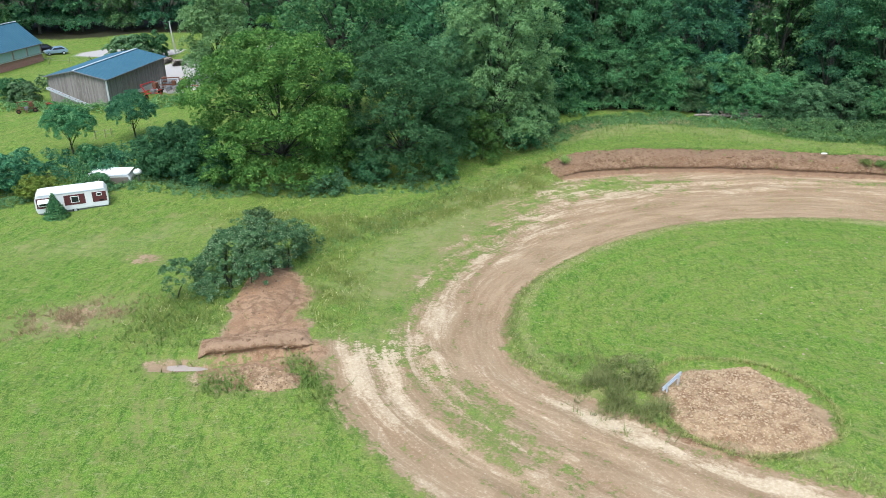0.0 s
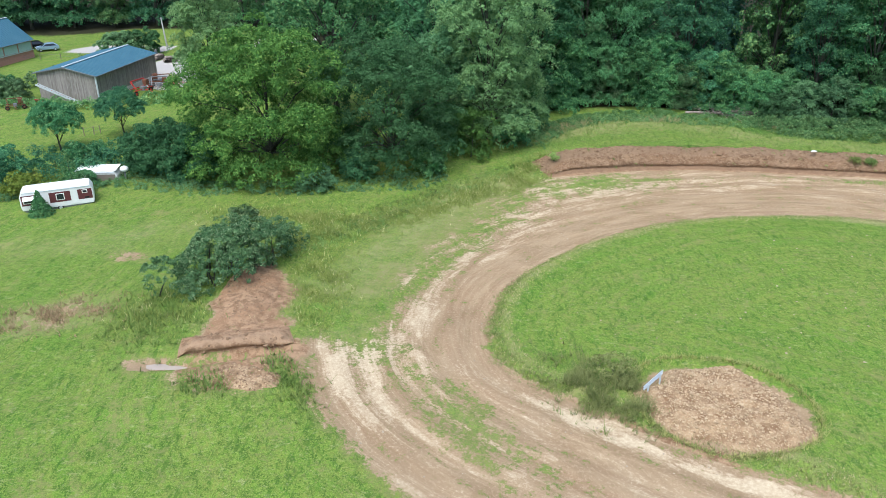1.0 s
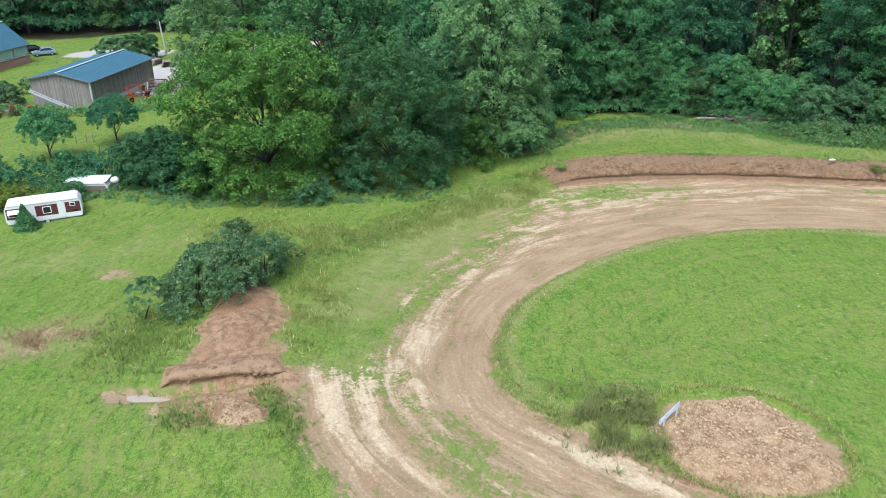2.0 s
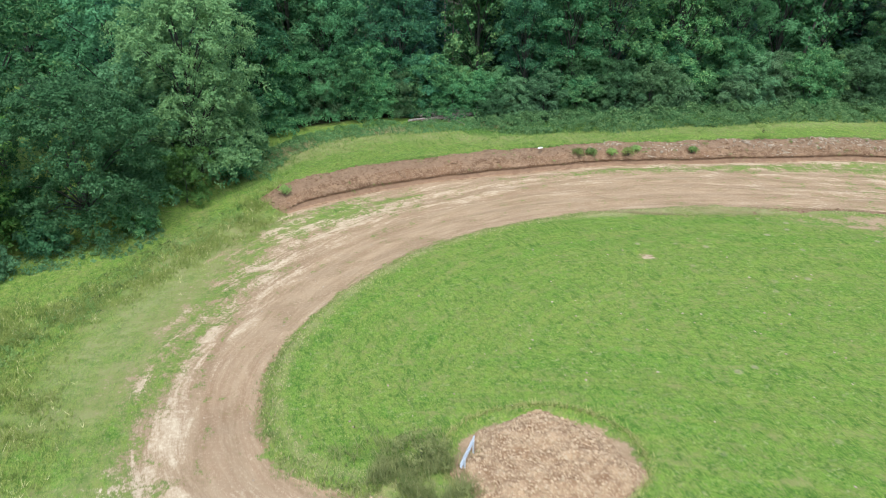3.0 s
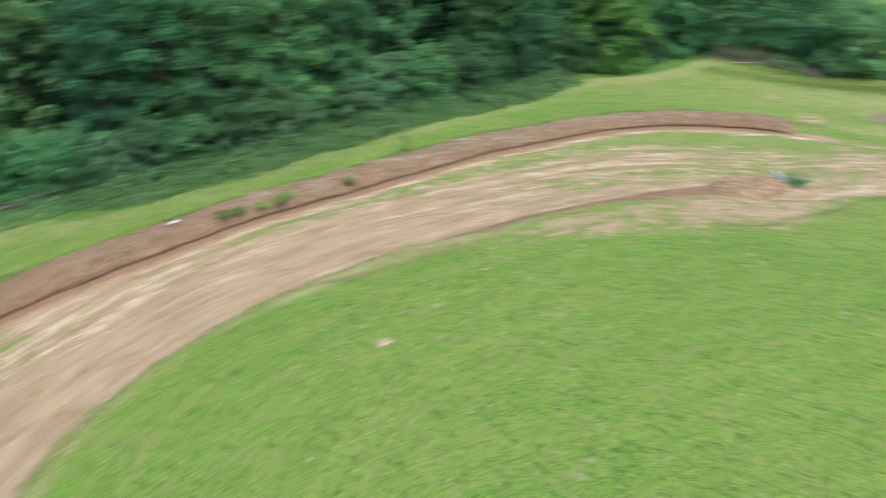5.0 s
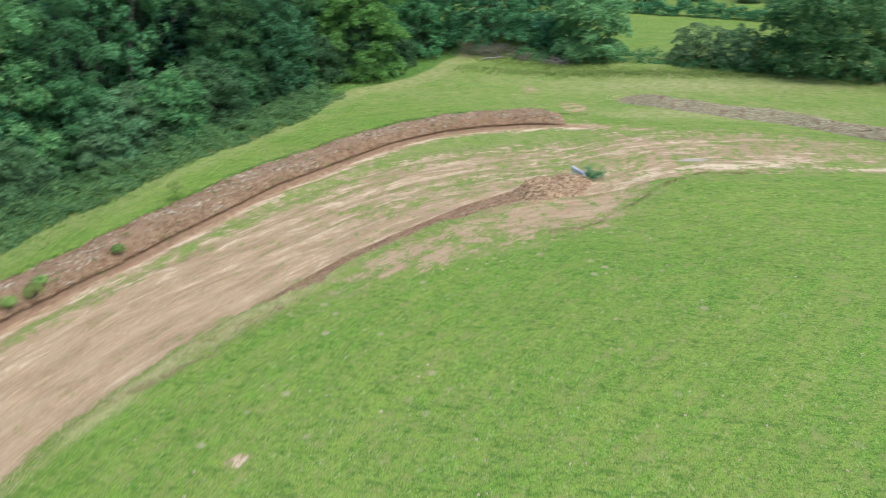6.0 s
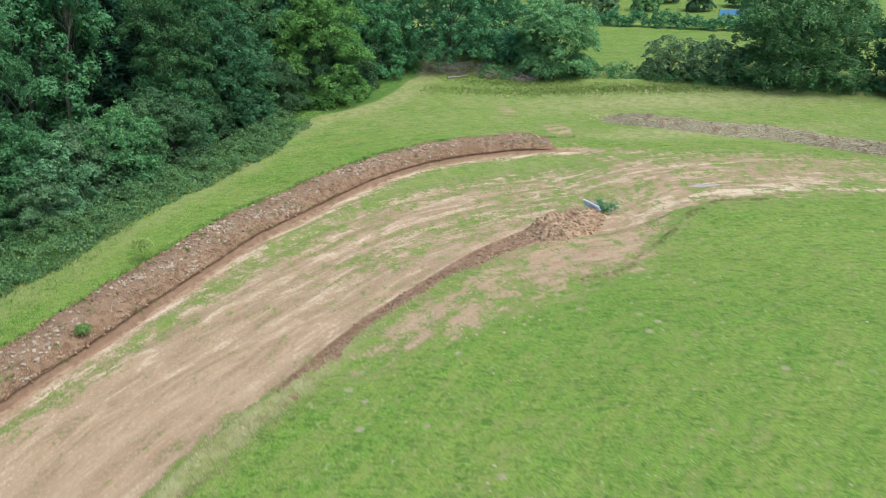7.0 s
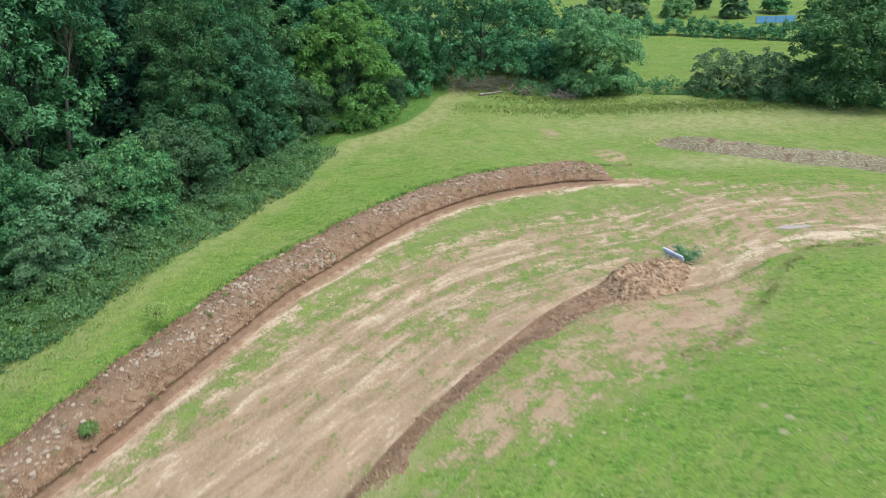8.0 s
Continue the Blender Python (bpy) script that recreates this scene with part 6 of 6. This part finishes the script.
def car(x, y, turn, paint, label):
    """A small hatchback."""
    ob = thing("car", pose(x, y, height(x, y), 0, 0, turn), label, "car")
    side = [(-2.0, 0.35), (2.0, 0.35), (2.05, 0.65), (1.9, 0.82), (1.0, 0.95), (0.35, 1.42), (-1.2, 1.46), (-1.85, 0.98), (-2.05, 0.8)]
    bm = bmesh.new()
    l = [bm.verts.new((px, -0.84 + 0.14 * max(0, pz - 0.9) * 2, pz)) for px, pz in side]
    r = [bm.verts.new((px, 0.84 - 0.14 * max(0, pz - 0.9) * 2, pz)) for px, pz in side]
    bm.faces.new(l)
    bm.faces.new(list(reversed(r)))
    for i in range(len(side)):
        j = (i + 1) % len(side)
        bm.faces.new((l[i], r[i], r[j], l[j]))
    bmesh.ops.recalc_face_normals(bm, faces=bm.faces)
    bmesh.ops.bevel(bm, geom=bm.edges[:], offset=0.05, segments=2, affect="EDGES")
    part("body", bm, paint, ob)
    for s in (-1, 1):
        bm = bmesh.new()
        q = [(0.85, 0.98), (0.3, 1.36), (-1.1, 1.39), (-1.6, 1.0)]
        f = [bm.verts.new((px, s * (0.86 - 0.28 * max(0, pz - 0.9)), pz)) for px, pz in q]
        bm.faces.new(f)
        low = bmesh.ops.extrude_face_region(bm, geom=bm.faces[:])
        bmesh.ops.translate(bm, vec=(0, -s * 0.05, 0), verts=[v for v in low["geom"] if isinstance(v, bmesh.types.BMVert)])
        bmesh.ops.recalc_face_normals(bm, faces=bm.faces)
        part("side_window", bm, GLASS, ob)
        for px in (-1.25, 1.3):
            wheel(ob, px, s * 0.78, 0.3, 0.3, 0.2, RUBBER, ZINC)
        part("headlight", box_mesh(1.93, 2.06, s * 0.62 - 0.15, s * 0.62 + 0.15, 0.66, 0.8, 0.02), SACK, ob)
    ws = part("windscreen", box_mesh(-0.02, 0.02, -0.62, 0.62, -0.36, 0.36, 0.0), GLASS, ob)
    ws.matrix_local = pose(0.72, 0, 1.2, 0, -54, 0)
    return ob


CAR_BLUE = plain("light_blue_car_paint", (0.32, 0.45, 0.58), 0.25, 0.3, 0.1)
CAR_BLACK = plain("black_car_paint", (0.012, 0.013, 0.015), 0.2, 0.2, 0.1)
car(-78.2, 147.3, 215, CAR_BLUE, "light blue hatchback parked beside the farm shed")
car(-81.6, 148.4, 215, CAR_BLACK, "black car parked beside the farm shed")


def utility_pole(x, y, h, lean):
    ob = thing("utility_pole", pose(x, y, height(x, y) - 0.2, 0, lean, 0), "grey concrete utility pole beside the road", "utility pole")
    part("pole", mesh_of("pole", *tube([(0, 0, 0), (0, 0, h * 0.5), (0, 0, h)], [0.18, 0.15, 0.1], 10), CONCRETE, True), None, ob)
    for k in (-1, 1):
        part("insulator", mesh_of("insulator", *tube([(0.12 * k, 0, h - 0.35), (0.28 * k, 0, h - 0.3), (0.28 * k, 0, h - 0.12)], [0.02, 0.03, 0.04], 6), GREY_STEEL), None, ob)


utility_pole(-55.4, 149, 6.4, -4)
cable = part("overhead_cable", mesh_of("overhead_cable", *tube([(-55.8, 149, height(-55.4, 149) + 5.95), (-68, 150.5, height(-55.4, 149) + 5.3), (-82, 153, height(-55.4, 149) + 5.8)], [0.02, 0.02, 0.02], 5)), RUBBER)
tagged(cable, "thin black overhead cable from the pole", "cable")


def fence(points, label):
    ob = thing("fence", pose(0, 0, 0), label, "fence")
    for k, (x, y) in enumerate(points):
        g = height(x, y)
        part("post", mesh_of("post", *tube([(x, y, g - 0.2), (x + 0.05 * math.sin(k * 2.2), y, g + 1.15)], [0.06, 0.05], 6), WOOD_POST), None, ob)
    for (ax, ay), (bx, by) in zip(points, points[1:]):
        for hz in (0.5, 0.95):
            part("wire", mesh_of("wire", *tube([(ax, ay, height(ax, ay) + hz), (bx, by, height(bx, by) + hz)], [0.012, 0.012], 4), GREY_STEEL), None, ob)


fence([(-46.2, 93.4), (-45.2, 94.0), (-44.6, 94.6)], "leaning grey wooden posts in the orchard")
fence([(-79 + 3.4 * k, 138.5 + 0.9 * k) for k in range(6)], "grey post and wire fence along the paddock")


def log_pile(x, y, turn, label):
    rng = np.random.default_rng(410)
    ob = thing("log_pile", pose(x, y, height(x, y), 0, 0, turn), label, "log pile")
    for row in range(3):
        for k in range(7 - row):
            r = 0.17 * rng.uniform(0.8, 1.15)
            a = (-1.2 + 0.36 * k + 0.18 * row, -0.9 + rng.uniform(-0.1, 0.1), 0.17 + 0.3 * row)
            part("log", mesh_of("log", *tube([a, (a[0] + 0.04, a[1] + 1.9, a[2])], [r, r * 0.92], 8), DEAD, True), None, ob)


log_pile(-51.4, 139.5, 30, "pile of cut brown logs in the farmyard")
log_pile(-54.5, 141.2, 70, "pile of split logs beside the road")


# ---- the old caravans ----
def caravan(x, y, z, turn, l, w, h, roll, label, stripe):
    """An old touring caravan; its near long side faces -y, its left end at x = 0."""
    ob = thing("caravan", pose(x, y, z, roll, 0, turn), label, "caravan")
    bm = bmesh.new()
    prof = [(0.12, 0.35), (0, 0.75), (0.03, h - 0.5), (0.28, h - 0.08), (0.6, h), (l - 0.6, h), (l - 0.28, h - 0.08), (l - 0.03, h - 0.5), (l, 0.75), (l - 0.12, 0.35)]
    a = [bm.verts.new((px, 0, pz)) for px, pz in prof]
    b = [bm.verts.new((px, w, pz)) for px, pz in prof]
    bm.faces.new(a)
    bm.faces.new(list(reversed(b)))
    for i in range(len(prof)):
        j = (i + 1) % len(prof)
        bm.faces.new((a[i], b[i], b[j], a[j]))
    bmesh.ops.recalc_face_normals(bm, faces=bm.faces)
    bmesh.ops.bevel(bm, geom=[e for e in bm.edges if abs((e.verts[0].co - e.verts[1].co).y) < 0.01], offset=0.06, segments=2, affect="EDGES")
    part("body", bm, WHITE, ob)
    lo, hi = 0.85, h - 0.38
    for x0, x1 in stripe:
        part("side_panel", box_mesh(x0, x1, -0.012, 0.02, lo, hi, 0.004), MAROON, ob, "maroon side panel")
    part("roof_edge", box_mesh(0.3, l - 0.3, -0.05, 0.03, h - 0.16, h - 0.1, 0.01), ZINC, ob)
    part("roof_vent", box_mesh(l * 0.45, l * 0.45 + 0.4, w * 0.4, w * 0.4 + 0.4, h, h + 0.1, 0.03), WHITE, ob)
    part("skirt", box_mesh(0.3, l - 0.3, 0.1, w - 0.1, -0.1, 0.38, 0.02), GREY_STEEL, ob)
    wheel(ob, l * 0.52, 0.12, 0.26, 0.3, 0.18, RUBBER, ZINC)
    wheel(ob, l * 0.52, w - 0.12, 0.26, 0.3, 0.18, RUBBER, ZINC)
    return ob


def caravan_window(ob, x0, x1, z0, z1, open_flap=False):
    f = part("window", box_mesh(x0, x1, -0.04, 0.01, z0, z1, 0.01), WHITE, ob)
    p = part("pane", box_mesh(x0 + 0.07, x1 - 0.07, -0.05, -0.03, z0 + 0.07, z1 - 0.07, 0.0), GLASS, f, "dark window pane")
    if open_flap:
        g = part("window_flap", box_mesh(x0, x1, -0.02, 0.02, -0.55, 0, 0.01), WHITE, f, "white opened window flap")
        g.matrix_local = pose(0, -0.06, z1, -62, 0, 0)


CX, CY = -40.0, 66.9
van = caravan(CX, CY, height(-37.5, 68.6) - 0.12, 25, 6.6, 2.3, 2.25, -2, "old white caravan with maroon panels, overgrown and sagging", ((0.15, 1.5), (2.6, 4.5), (5.15, 6.45)))
caravan_window(van, 0.3, 1.35, 1.05, 1.75, True)
caravan_window(van, 3.2, 3.95, 1.05, 1.72)
caravan_window(van, 5.55, 6.05, 1.45, 1.8)
part("door", box_mesh(4.55, 5.12, -0.03, 0.01, 0.5, 2.02, 0.01), WHITE, van, "plain white door")
part("vent_hole", box_mesh(5.75, 6.15, -0.03, 0.0, 0.92, 1.06, 0.0), GLASS, van)
BROWN = plain("faded_brown_panel", (0.2, 0.17, 0.14), 0.7, 0, 0.4)
van2 = caravan(-39.2, 76.0, height(-36.5, 77.4) - 1.15, 6, 4.6, 2.1, 2.2, 2, "old white-roofed caravan half hidden in the hedge", ())
part("side_panel", box_mesh(1.5, 4.4, -0.012, 0.02, 0.45, 1.85, 0.004), BROWN, van2, "faded brown side panel")
part("roof_sheet", box_mesh(0.2, 4.5, 0.1, 2.0, 2.21, 2.26, 0.01), WHITE, van2)
gas = bmesh.new()
bmesh.ops.create_uvsphere(gas, u_segments=16, v_segments=10, radius=0.45)
dish = part("water_tank", gas, WHITE)
dish.matrix_world = pose(-33.9, 76.8, height(-33.6, 78) + 1.1) @ Matrix.Diagonal((1, 1, 0.75, 1))
tagged(dish, "white rounded tank beside the hidden caravan", "tank")
part("stand", mesh_of("stand", *tube([(0, 0, -2.6), (0, 0, -0.3)], [0.12, 0.12], 8), GREY_STEEL), None, dish)


# ---- beyond the far field ----
def sheet_fence(x, y, turn, n):
    ob = thing("sheet_fence", pose(x, y, height(x, y), 0, 0, turn), "light blue sheet fence in the far garden", "fence")
    for k in range(n):
        part("panel", box_mesh(2.0 * k, 2.0 * k + 1.94, 0, 0.06, 0.1, 1.5, 0.01), BLUE_PAINT, ob)
        part("post", box_mesh(2.0 * k - 0.05, 2.0 * k + 0.05, -0.03, 0.09, -0.1, 1.6, 0.01), GREY_STEEL, ob)


sheet_fence(199.5, 9.5, -85, 4)
